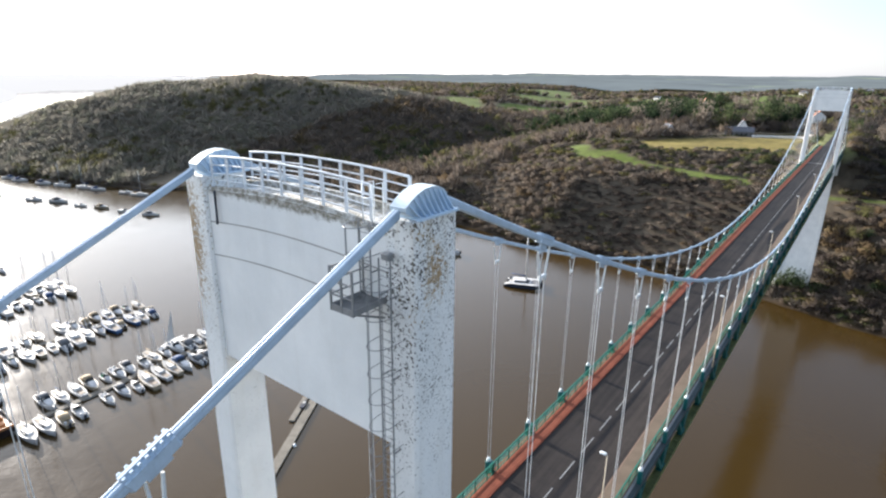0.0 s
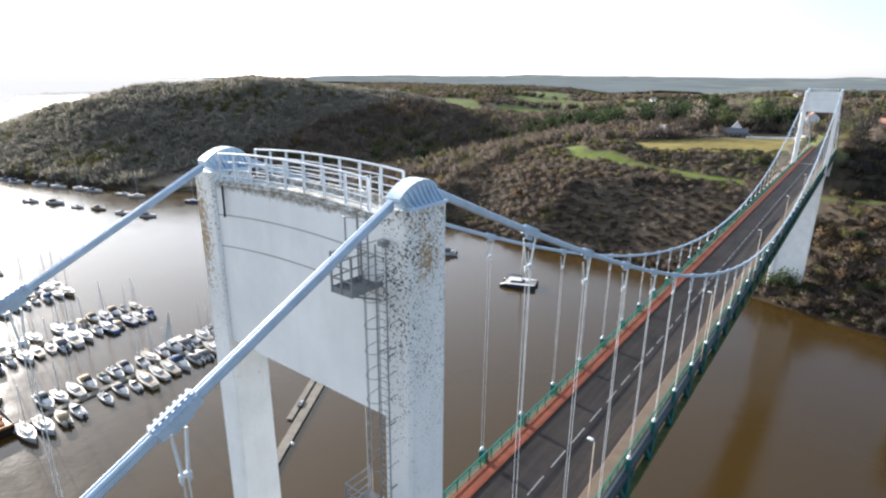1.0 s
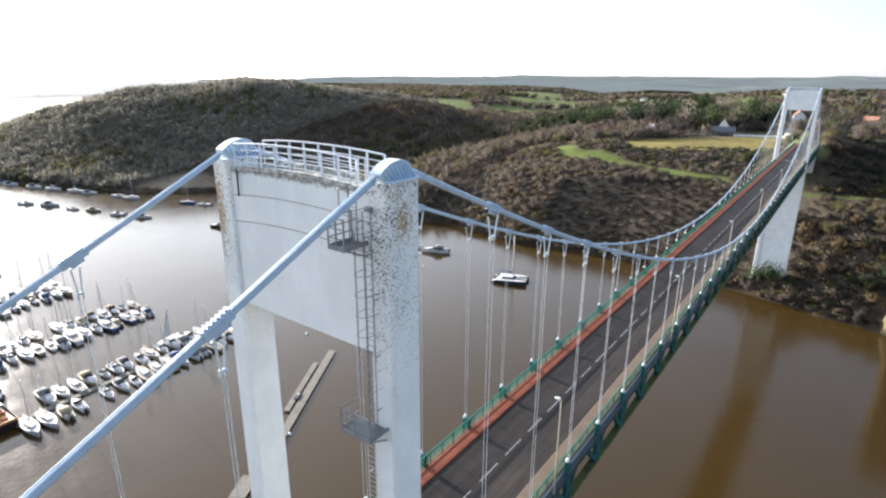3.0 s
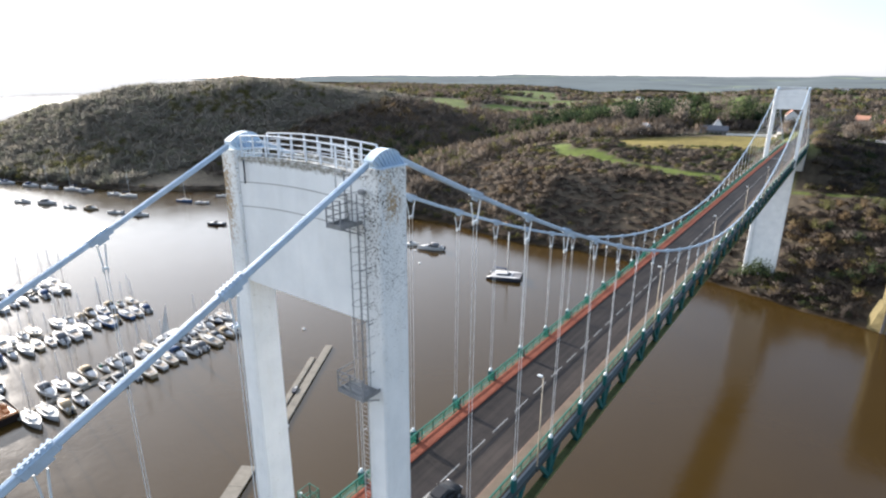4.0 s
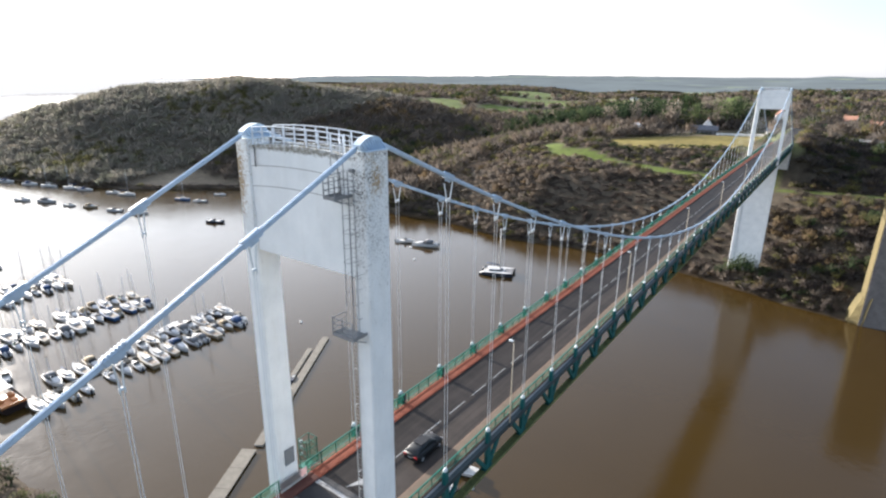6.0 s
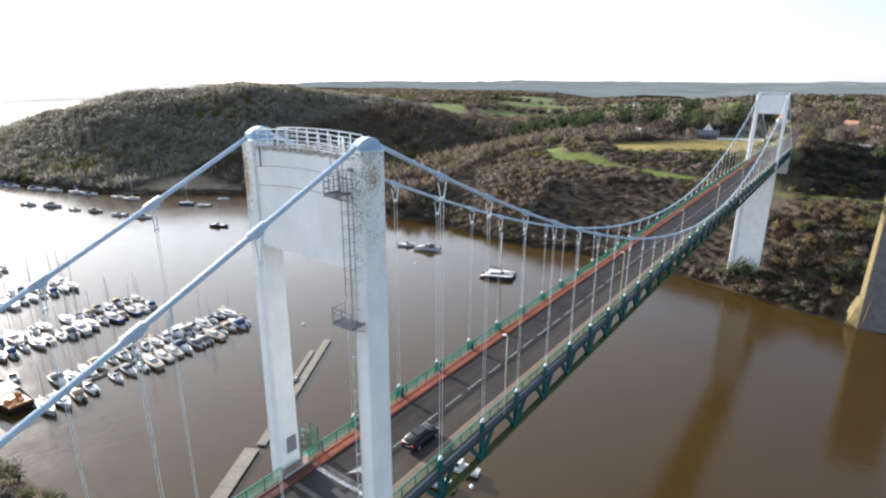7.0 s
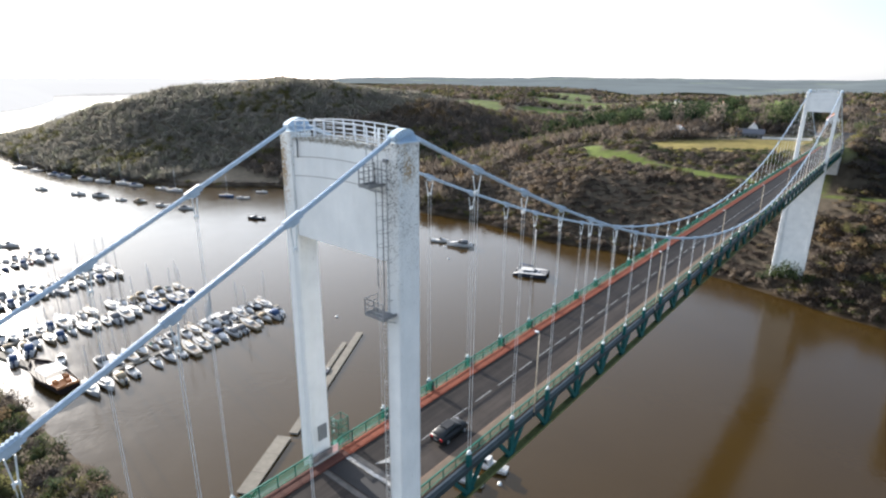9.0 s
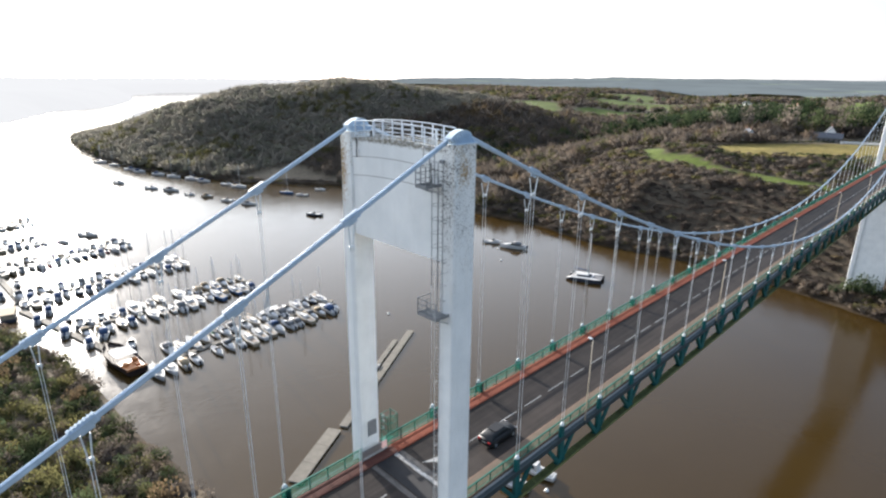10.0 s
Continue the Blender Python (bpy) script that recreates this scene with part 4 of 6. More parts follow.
# ---- towers ----
def leg_shape(side, z0, z1, lean_in, lean_out, inner=4.80, back=(1.15, 0.1), outer=6.05, waist=0.0):
    """One tower leg, chamfered, leaning a little outwards towards its foot."""
    s = Shape()
    rings = []
    for z in np.linspace(z0, z1, 8):
        f = (z1 - z) / 30
        xi, xo, yy, e = side * (inner + lean_in * f), side * (outer + lean_out * f), 1.15 + 0.1 * f, 0.10
        yb = back[0] + back[1] * f
        q = [(xi + side * e, -yy), (xo - side * e, -yy), (xo, -yy + e), (xo - side * waist, yb - e), (xo - side * (waist + e), yb), (xi + side * e, yb), (xi, yb - e), (xi, -yy + e)]
        rings.append([(a, b, z) for a, b in (q if side > 0 else reversed(q))])
    return s.rings(rings)


def cap_part(tower, side):
    """The arched steel housing over the cable on a leg's top, with slanting ribs on both flanks."""
    cx, up = CABLE_X[side], 0.0 if side > 0 else 0.10
    arc = [(-1.26, 89.45), (-1.02, 89.63), (-0.72, 89.79), (-0.38, 89.90), (-0.02, 89.93), (0.28, 89.88), (0.52, 89.77), (0.70, 89.60)]
    arc = [(y, z + up) for y, z in arc]
    body = Shape()
    ring = lambda dx: [(cx + dx, y, z) for y, z in arc] + [(cx + dx, 0.96, 89.08), (cx + dx, -0.72, 89.08), (cx + dx, -1.2, 89.34)]
    body.rings([ring(-0.28), ring(0.28)])
    cap = part("saddle_cap", body, MAT_CAP, tower, "pale blue arched steel cable saddle")
    top = Shape()
    top.rings([[(cx - 0.31, y, z), (cx + 0.31, y, z), (cx + 0.31, y, z + 0.05), (cx - 0.31, y, z + 0.05)] for y, z in [(-1.24, 89.36)] + arc])
    part("cover_plate", top, MAT_CAPTOP, cap, "pale grey-blue arched cover plate")
    part("base_plate", Shape().box((cx, 0.05, 89.12), (1.16, 1.85, 0.08)), MAT_CAP, cap)
    for k in range(8):
        y = -1.1 + 0.225 * k
        zt = float(np.interp(y, [p[0] for p in arc], [p[1] for p in arc])) - 0.01
        for dx in (-1, 1):
            a, b, o, lean = cx + dx * 0.28, cx + dx * 0.32, cx + dx * 0.56, 0.30
            rib = Shape()
            rib.hexa([(a, y - 0.018, zt), (b, y - 0.018, zt), (o, y - 0.018 + lean, 89.15), (a, y - 0.018 + lean, 89.15)],
                     [(a, y + 0.018, zt), (b, y + 0.018, zt), (o, y + 0.018 + lean, 89.15), (a, y + 0.018 + lean, 89.15)])
            part("rib", rib, MAT_CAP, cap)


def beam_top(x):
    return 88.70 + 0.26 * (1 - (x / 5.0) ** 2)


def tower_parts(tower, foot, wall):
    leg_a = part("leg", leg_shape(1, foot, 89.08, 0.0, 0.02, 4.75, (1.15, 0.02), 6.05, 0.20), MAT_FLAKED, tower, "white concrete leg with flaking paint and rusty lichen")
    leg_b = part("leg", leg_shape(-1, foot, 89.08, 0.02, 0.12, 5.32, (0.82, 0.05), 6.76), MAT_LICHENED, tower, "white concrete leg with ochre lichen along its edge")
    xs = np.linspace(-5.4, 4.8, 26)
    beam = Shape()
    bottom = 80.95
    ring = lambda y: [(x, y, beam_top(x) - 0.30) for x in xs] + [(x, y, bottom) for x in xs[::-1]]
    beam.rings([ring(-1.0), ring(1.0)])
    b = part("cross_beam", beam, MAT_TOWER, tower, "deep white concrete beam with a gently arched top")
    for y0, y1 in ((-1.0, -0.80), (0.80, 1.0)):
        curb = Shape().rings([[(x, y0, beam_top(x) - 0.30), (x, y1, beam_top(x) - 0.30), (x, y1, beam_top(x)), (x, y0, beam_top(x))] for x in xs])
        part("curb", curb, MAT_TOWER, b, "stained concrete curb along the beam's edge")
    for drop in (0.12, 1.45, 2.9):
        d = 0.012 if drop > 1 else 0.07
        lip = Shape().rings([[(x, -1.0 - d, beam_top(x) - drop - 0.05), (x, -0.98, beam_top(x) - drop - 0.05), (x, -0.98, beam_top(x) - drop), (x, -1.0 - d, beam_top(x) - drop)] for x in xs])
        part("pour_line", lip, MAT_CONC if drop > 1 else MAT_TOWER, b)
    for side in (-1, 1):
        cap_part(tower, side)
    for y in (-0.88, 0.95):
        n = 9
        start = -5.0
        px = [(start + (4.0 - start) * k / (n - 1)) for k in range(n)]
        line = [px[0], px[0] + 0.02, *px[1:-1], px[-1] - 0.02, px[-1]]
        foot_z = lambda x: beam_top(x) + 0.08 * max(0.0, -x / 4.3)
        rail = part("top_railing", Shape().tube([(x, y, foot_z(x) + 1.12) for x in line], 0.046, 6), MAT_RAIL_W, tower, "white tubular guard rail along the beam's top")
        for h, q in ((0.78, 0.026), (0.45, 0.026), (0.16, 0.026)):
            part("rail", Shape().tube([(x, y, foot_z(x) + h) for x in line], q, 6), MAT_RAIL_W, rail)
        for x in px:
            part("post", Shape().box((x, y, (beam_top(x) - 0.05 + foot_z(x) + 1.12) / 2), (0.11, 0.06, foot_z(x) + 1.17 - beam_top(x))), MAT_RAIL_W, rail)
    if wall:
        s = Shape()
        rings = [[(-a, -b, z), (a, -b, z), (a, b, z), (-a, b, z)] for z, a, b in ((foot, 5.6, 1.0), (56.0, 5.2, 0.85))]
        s.rings(rings)
        part("wall", s, MAT_TOWER, tower, "white concrete wall filling the legs below the deck")
    return leg_a, leg_b


near_tower = thing("bridge_tower", "white concrete portal tower, flaking at the top, on the near bank", "bridge tower", "bridge towers")
near_legs = tower_parts(near_tower, 2.0, True)
far_tower = thing("bridge_tower", "white concrete portal tower standing on the wooded far bank", "bridge tower", "bridge towers", at=(0, SPAN, -0.9))
tower_parts(far_tower, 4.0, True)
hatch = Shape().box((-5.22, -0.05, 61.95), (0.06, 0.95, 1.55))
part("hatch", hatch, MAT_STEEL, near_legs[1], "grey metal access door in the leg")
drain = Shape()
drain.tube([(-4.62, -1.10, 88.6), (-4.62, -1.12, 87.45), (-4.5, -1.2, 87.25)], 0.05, 8)
part("drain_pipe", drain, MAT_HULL_DK, near_tower, "dark down-pipe beside the beam")


# ---- ladder, cages and platforms on the near tower ----
def caged_ladder(x, y, z0, z1, caged=True):
    steel = MAT_STEEL if caged else MAT_PALE_STEEL
    ld = thing("access_ladder", "grey galvanised caged ladder fixed to the tower leg", "ladder", "tower ladders")
    for dx in (-0.24, 0.24):
        part("stile", Shape().box((x + dx, y, (z0 + z1) / 2), (0.03, 0.05, z1 - z0)), steel, ld)
    rung = Shape().tube([(-0.24, 0, 0), (0.24, 0, 0)], 0.012, 5).mesh("rung", steel)
    k = z0 + 0.15
    while k < z1:
        piece("rung", rung, ld, pose(x, y, k))
        k += 0.30
    arc = [(x + 0.40 * math.cos(a), y - 0.12 - 0.62 * math.sin(a)) for a in np.linspace(0, math.pi, 11)]
    path = [(x + 0.40, y + 0.28)] + arc + [(x - 0.40, y + 0.28)]
    hoop = Shape()
    hoop.tube([(*q, 0) for q in path], 0.016, 4)
    hoop = hoop.mesh("hoop", steel)
    k = z0 + 2.2 if z1 - z0 > 4 else z0 + 1.6
    tops = []
    while caged and k < z1:
        piece("hoop", hoop, ld, pose(0, 0, k))
        tops.append(k)
        k += 0.95
    for a, b in zip(tops, tops[1:]):
        if b - a > 1.1:
            continue
        for i in (2, 5, 8):
            part("cage_strap", Shape().beam((*arc[i], a), (*arc[i], b), 0.028, 0.010, (1, 0, 0)), steel, ld)
    k = z0 + 1
    while k < z1:
        for dx in (-0.24, 0.24):
            part("bracket", Shape().beam((x + dx, y, k), (x + dx, -1.05, k), 0.04, 0.04), steel, ld)
        k += 2.8
    return ld


def platform(x0, x1, y0, y1, z, tall):
    """A grated landing with toe boards, posts and three rails on its open sides."""
    p = thing("ladder_platform", "small grey steel landing with guard rails beside the ladder", "platform", "tower platforms")
    grate = Shape()
    for k in range(int((x1 - x0) / 0.06)):
        grate.box((x0 + 0.03 + k * 0.06, (y0 + y1) / 2, z), (0.028, y1 - y0, 0.04))
    part("grating", grate, MAT_STEEL, p)
    for a, b in (((x0, y0), (x1, y0)), ((x0, y0), (x0, y1)), ((x1, y0), (x1, y1))):
        part("toe_board", Shape().beam((*a, z + 0.06), (*b, z + 0.06), 0.025, 0.22), MAT_STEEL, p)
    runs = [((x0, y0), (x1, y0)), ((x0, y0), (x0, y1))]
    for a, b in runs:
        for h in (tall * 0.36, tall * 0.68, tall):
            part("rail", Shape().beam((*a, z + h), (*b, z + h), 0.045, 0.045), MAT_STEEL, p)
    for q in ((x0, y0), ((x0 + x1) / 2, y0), (x1, y0), (x0, y1 - 0.06)):
        part("post", Shape().box((*q, z + tall / 2), (0.06, 0.06, tall + 0.1)), MAT_STEEL, p)
    for x in (x0 + 0.1, x1 - 0.1):
        part("bracket", Shape().beam((x, y0 + 0.15, z - 0.05), (x, y1, z - 0.6), 0.06, 0.06), MAT_STEEL, p)
    return p


caged_ladder(5.12, -1.52, 77.3, 87.9)
caged_ladder(4.2, -1.42, 86.3, 88.9)
caged_ladder(4.72, -1.36, 59.3, 77.2, False)
platform(3.78, 4.74, -2.5, -1.06, 86.30, 1.35)
platform(3.95, 5.75, -2.5, -1.2, 77.25, 1.2)
hoops = thing("ladder_gate", "white tubular entry gate over the ladder's head", "gate")
for x in (3.75, 4.15):
    part("post", Shape().tube([(x, -1.0, 88.6), (x, -1.0, 89.95), (x, -0.5, 89.95), (x, -0.5, 88.6)], 0.022, 6), MAT_RAIL_W, hoops)
part("rail", Shape().tube([(3.75, -1.0, 89.5), (4.15, -1.0, 89.5)], 0.025, 6), MAT_RAIL_W, hoops)
lamp_box = thing("flood_lamp", "small grey floodlight on a bracket on the leg", "lamp")
part("housing", Shape().block((5.15, -1.42, 88.0), (0.34, 0.26, 0.22), 0.04), MAT_STEEL, lamp_box)
part("arm", Shape().tube([(5.15, -1.42, 87.9), (5.15, -1.14, 87.75)], 0.025, 6), MAT_STEEL, lamp_box)

# ---- cables ----
def rope_path(x, z_off, ys):
    return [(x, y, cable_z(y) + z_off) for y in ys]


def clamp_mesh():
    """A bolted sleeve round the cable, lying along y."""
    s = Shape()
    s.block((0, 0, 0.0), (0.32, 1.30, 0.37), 0.08)
    s.box((0, 0, 0.20), (0.10, 1.22, 0.10))
    for k in range(7):
        for dx in (-0.115, 0.115):
            s.box((dx, -0.54 + 0.18 * k, 0.195), (0.065, 0.075, 0.10))
            s.box((dx * 1.5, -0.54 + 0.18 * k, 0.10), (0.06, 0.10, 0.10))
    s.box((0, 0, -0.26), (0.10, 0.62, 0.22))
    return s.mesh("clamp", MAT_CABLE)


CLAMP = clamp_mesh()
GAUGE = [(-0.055, 0.082), (0.055, 0.082), (-0.055, 0.0), (0.055, 0.0), (-0.055, -0.082), (0.055, -0.082)]
for side in (-1, 1):
    cable = thing("suspension_cable", "pale blue bundled suspension cable running over both towers", "cable", "suspension cables")
    main = np.concatenate([[0.9], np.arange(2.4, SPAN - 1, 2.4), [SPAN - 0.9]])
    for lo, hi, ys in ((0, 0, main), (1, 0, np.linspace(-SIDE - 4, -1.3, 24)), (0, 1, np.linspace(SPAN + 1.3, SPAN + SIDE + 4, 24))):
        for dx, dz in GAUGE:
            part("rope", Shape().tube(rope_path(CABLE_X[side] + dx, dz, ys), 0.072, 8), MAT_CABLE, cable)
    for y in MAIN_Y + BACK_Y + FAR_Y:
        slope = math.degrees(math.atan2(cable_z(y + 0.2) - cable_z(y - 0.2), 0.4))
        piece("clamp", CLAMP, cable, pose(CABLE_X[side], y, cable_z(y), slope))

# ---- hangers ----
ROD = Shape().tube([(0, 0, 0), (0, 0, 1)], 0.019, 6).mesh("rod", MAT_HANGER)
SOCKET = Shape().block((0, 0, 0), (0.16, 0.52, 0.12), 0.04).lathe((0, -0.17, -0.18), [(0.04, -0.1), (0.085, 0.0), (0.085, 0.12), (0.05, 0.2)], 8).lathe((0, 0.17, -0.18), [(0.04, -0.1), (0.085, 0.0), (0.085, 0.12), (0.05, 0.2)], 8).mesh("socket", MAT_SOCKET)
KNOB = Shape().lathe((0, 0, 0), [(0.21, 0.0), (0.21, 0.10), (0.16, 0.22), (0.09, 0.32), (0.05, 0.34)], 10).mesh("anchor_cap", MAT_SOCKET)
POST_TOP = 60.13
for side in (-1, 1):
    for y in MAIN_Y + BACK_Y + FAR_Y:
        top = cable_z(y) - 0.42
        if top < POST_TOP + 0.5:
            continue
        h = thing("hanger", "twin steel hanger rods from the cable to the deck edge", "hanger", "bridge hangers", at=(0.5 * (CABLE_X[side] + TRUSS_X[side]), y, 0))
        drop = min(1.25, (top - POST_TOP) * 0.4)
        apart = 0.20 if 0 < y < SPAN else 0.07
        fork = Shape()
        for d in (-1, 1):
            fork.beam((0, d * apart * 2.7, top), (0, d * apart * 1.1, top - drop), 0.06, 0.08, (1, 0, 0))
        part("fork", fork, MAT_SOCKET, h)
        piece("socket", SOCKET, h, Matrix.Translation((0, 0, top - drop)) @ Matrix.Diagonal((1, apart / 0.17 if apart > 0.1 else 0.6, 1, 1)))
        for d in (-apart, apart):
            piece("rod", ROD, h, Matrix.Translation((0, d, POST_TOP + 0.2)) @ Matrix.Diagonal((1, 1, top - drop - POST_TOP - 0.2, 1)))
        piece("anchor_cap", KNOB, h, pose(0, 0, POST_TOP))

# ---- deck ----
Y0, Y1 = -SIDE - 6, SPAN + SIDE + 6
deck = thing("bridge_deck", "two-lane asphalt bridge deck with a red and a beige footway", "bridge deck")
L, MIDY = Y1 - Y0, (Y0 + Y1) / 2
part("slab", Shape().box((-0.17, MIDY, DECK - 0.38), (10.9, L, 0.32)), MAT_CONC, deck)
part("road_surface", Shape().box((ROAD_X, MIDY, DECK - 0.13), (7.3, L, 0.18)), MAT_ASPHALT, deck, "grey worn asphalt with tyre marks")
for side in (-1, 1):
    for a, b in ((Y0, 1.9), (1.9, Y1)):
        surface = MAT_BEIGE if side > 0 else MAT_MAROON if b < 2 else MAT_RED
        words = "pale beige footway" if side > 0 else "dark maroon footway" if b < 2 else "red surfaced footway"
        part("footway", Shape().box((ROAD_X + side * 4.50, (a + b) / 2, DECK - 0.06), (1.44, b - a, 0.32)), surface, deck, words)
        part("kerb", Shape().box((ROAD_X + side * 3.71, (a + b) / 2, DECK - 0.075), (0.14, b - a, 0.32)), MAT_KERB if side > 0 else surface, deck)
dash = Shape().box((-0.22, 0, 0), (0.10, 3.0, 0.012)).mesh("lane_dash", MAT_LINE)
y = 12.36
while y > Y0 + 10:
    y -= 4.45
while y < Y1 - 4:
    if not -5.2 < y < 3.0:
        piece("lane_dash", dash, deck, pose(0, y + 1.5, DECK - 0.032))
    y += 4.45
for yy, w, m, nm in ((1.85, 1.05, MAT_POLISHED, "joint_strip"), (1.55, 0.42, MAT_WORN, "joint_strip"), (0.30, 1.85, MAT_PATCH, "asphalt_patch"), (-1.05, 0.5, MAT_POLISHED, "joint_strip"), (SPAN + 0.2, 0.9, MAT_CONC, "joint_strip")):
    part(nm, Shape().box((ROAD_X, yy, DECK - (0.030 if m is MAT_WORN else 0.034)), (7.2, w, 0.016)), m, deck)
for side in (-1, 1):
    # stiffening truss below the deck's edge
    tr = thing("stiffening_truss", "dark green steel truss along the deck's edge", "truss", "deck trusses")
    x = TRUSS_X[side]
    part("top_chord", Shape().box((x, MIDY, DECK - 0.45), (0.42, L, 0.55)), MAT_CHORD, tr, "blue-grey upper chord")
    part("bottom_chord", Shape().box((x, MIDY, 55.70), (0.62, L, 0.12)), MAT_LOWCHORD, tr, "mossy green lower chord")
    for dx in (-0.36, 0.36):
        part("chord_flange", Shape().box((x + dx, MIDY, 55.75), (0.10, L, 0.24)), MAT_LOWCHORD, tr)
    batten = Shape().box((0, 0, 55.79), (0.60, 0.22, 0.06)).mesh("batten", MAT_LOWCHORD)
    for k in range(92 if side > 0 else 20):
        piece("batten", batten, tr, pose(x, -20 + k * 2.4, 0))
    post = Shape().block((0, 0, (POST_TOP + 55.6) / 2), (0.38, 0.56, POST_TOP - 55.6), 0.05).box((side * 0.10, 0, 57.6), (0.28, 0.66, 1.5))
    if side < 0:
        post.box((0.30, 0, DECK + 0.62), (0.40, 0.52, 0.95))
    post = post.mesh("post", MAT_DKGREEN)
    brace = Shape().beam((0, -0.25, 55.95), (0, -2.25, DECK - 0.7), 0.38, 0.46, (1, 0, 0))
    brace = brace.mesh("brace", MAT_DKGREEN)
    laced = Shape()  # the other diagonal is two flats joined by battens
    for off in (-0.23, 0.23):
        laced.beam((0, 0.35 + off, 55.95), (0, 2.2 + off, DECK - 0.7), 0.26, 0.18, (1, 0, 0))
    for k in range(7):
        u = 0.08 + k * 0.14
        laced.box((0, 0.35 + 1.85 * u, 55.95 + (DECK - 0.7 - 55.95) * u), (0.20, 0.46, 0.15))
    laced = laced.mesh("laced_brace", MAT_DKGREEN)
    plate = Shape().box((0, 0, 55.95), (0.5, 1.5, 0.06)).mesh("gusset_plate", MAT_DKGREEN)
    for y in MAIN_Y + BACK_Y + FAR_Y:
        piece("post", post, tr, pose(x, y, 0))
        piece("brace", brace, tr, pose(x, y, 0))
        piece("laced_brace", laced, tr, pose(x, y, 0))
        piece("gusset_plate", plate, tr, pose(x, y, 0))
    for y in MAIN_Y:
        if side > 0:
            fb = Shape().box((-0.17, y, 57.95), (10.7, 0.26, 0.8)).box((-0.17, y, 57.55), (10.7, 0.42, 0.07))
            part("floor_beam", fb, MAT_DKGREEN, tr)

    # guard rail with wire-mesh infill
    rl = thing("guard_rail", "green steel guard rail with fine mesh infill", "railing", "bridge railings")
    rx, tall = (4.92, 1.12) if side > 0 else (-5.10, 1.42)
    runs = [(Y0, -1.5), (1.5, SPAN - 1.5), (SPAN + 1.5, Y1)]
    rp = Shape().box((0, 0, DECK + tall / 2 + 0.05), (0.08, 0.07, tall - 0.1)).mesh("rail_post", MAT_GREEN)
    for a, b in runs:
        part("handrail", Shape().box((rx, (a + b) / 2, DECK + tall - 0.05), (0.12, b - a, 0.10)), MAT_GREEN, rl)
        part("bottom_rail", Shape().box((rx, (a + b) / 2, DECK + 0.2), (0.07, b - a, 0.07)), MAT_GREEN, rl)
        part("mesh_infill", Shape().box((rx, (a + b) / 2, DECK + 0.12 + tall / 2), (0.012, b - a, tall - 0.28)), MAT_MESH if side < 0 else MAT_MESH_DIM, rl, "translucent green wire mesh")
        n = int((b - a) / 1.8)
        for k in range(n + 1):
            piece("rail_post", rp, rl, pose(rx, a + (b - a) * k / n, 0))
    for yc in (0, SPAN):
        px = 4.62 if side > 0 else -4.98
        pp = part("parapet_panel", Shape().box((px, yc, DECK + 0.66), (0.02, 2.9, 0.72)), MAT_MESH_GREY, rl, "grey wire mesh panel beside the tower leg")
        part("panel_base", Shape().block((px, yc, DECK + 0.19), (0.12, 2.9, 0.20), 0.02), MAT_CONC, pp, "pale concrete base")
        part("panel_rail", Shape().box((px, yc, DECK + 1.04), (0.06, 2.9, 0.05)), MAT_STEEL, pp)

wedge = Shape().hexa([(-1.2, 2.5, DECK - 0.04), (0.3, 4.3, DECK - 0.04), (0.0, 4.9, DECK - 0.04), (-0.7, 4.4, DECK - 0.04)], [(-1.2, 2.5, DECK - 0.03), (0.3, 4.3, DECK - 0.03), (0.0, 4.9, DECK - 0.03), (-0.7, 4.4, DECK - 0.03)])
part("arrow_marking", wedge, MAT_LINE, deck, "white painted arrow")

# ---- street lamps along one edge ----
def lamp_parts():
    t = thing("street_lamp", "slender pale street lamp with a flat head at the deck's edge", "street lamp", "street lamps", at=(5.70, 19.4, DECK))
    part("pole", Shape().tube([(0, 0, -0.4), (0, 0, 4), (0, 0, 9.25)], 0.07, 8, 0.04), MAT_LAMPPOLE, t)
    part("arm", Shape().tube([(0, 0, 9.2), (-0.08, 0, 9.30), (-0.2, 0, 9.32)], 0.035, 6), MAT_LAMPPOLE, t)
    part("head", Shape().block((-0.30, 0, 9.33), (0.46, 0.26, 0.12), 0.05), MAT_SOCKET, t)
    part("base_bracket", Shape().block((0, 0, -0.3), (0.3, 0.3, 0.5), 0.05), MAT_CHORD, t)
    return t


lamp = lamp_parts()
for k in (-2, -1, 1, 2, 3, 4, 5, 6, 7, 8):
    copy_thing(lamp, pose(5.70, 19.4 + 36.0 * k, DECK))

# ---- green service cage behind the leg ----
cage = thing("service_cage", "green wire cage with equipment boxes outside the railing", "cage", at=(-6.4, 2.9, DECK + 0.35))
for x in (-0.55, 0.55):
    for y in (-0.6, 0.6):
        part("post", Shape().box((x, y, 0.55), (0.06, 0.06, 3.2)), MAT_GREEN, cage)
for z in (-0.3, 0.6, 1.4, 2.15):
    for a, b in (((-0.55, -0.6), (0.55, -0.6)), ((0.55, -0.6), (0.55, 0.6)), ((0.55, 0.6), (-0.55, 0.6)), ((-0.55, 0.6), (-0.55, -0.6))):
        part("rail", Shape().beam((*a, z), (*b, z), 0.045, 0.045), MAT_GREEN, cage)
part("floor", Shape().box((0, 0, -0.9), (1.6, 1.3, 0.1)), MAT_GREEN, cage)
part("front_mesh", Shape().box((0.56, 0, 1.0), (0.012, 1.2, 2.2)), MAT_MESH_DIM, cage)
part("side_mesh", Shape().box((0, -0.6, 1.0), (1.1, 0.012, 2.2)), MAT_MESH_DIM, cage)
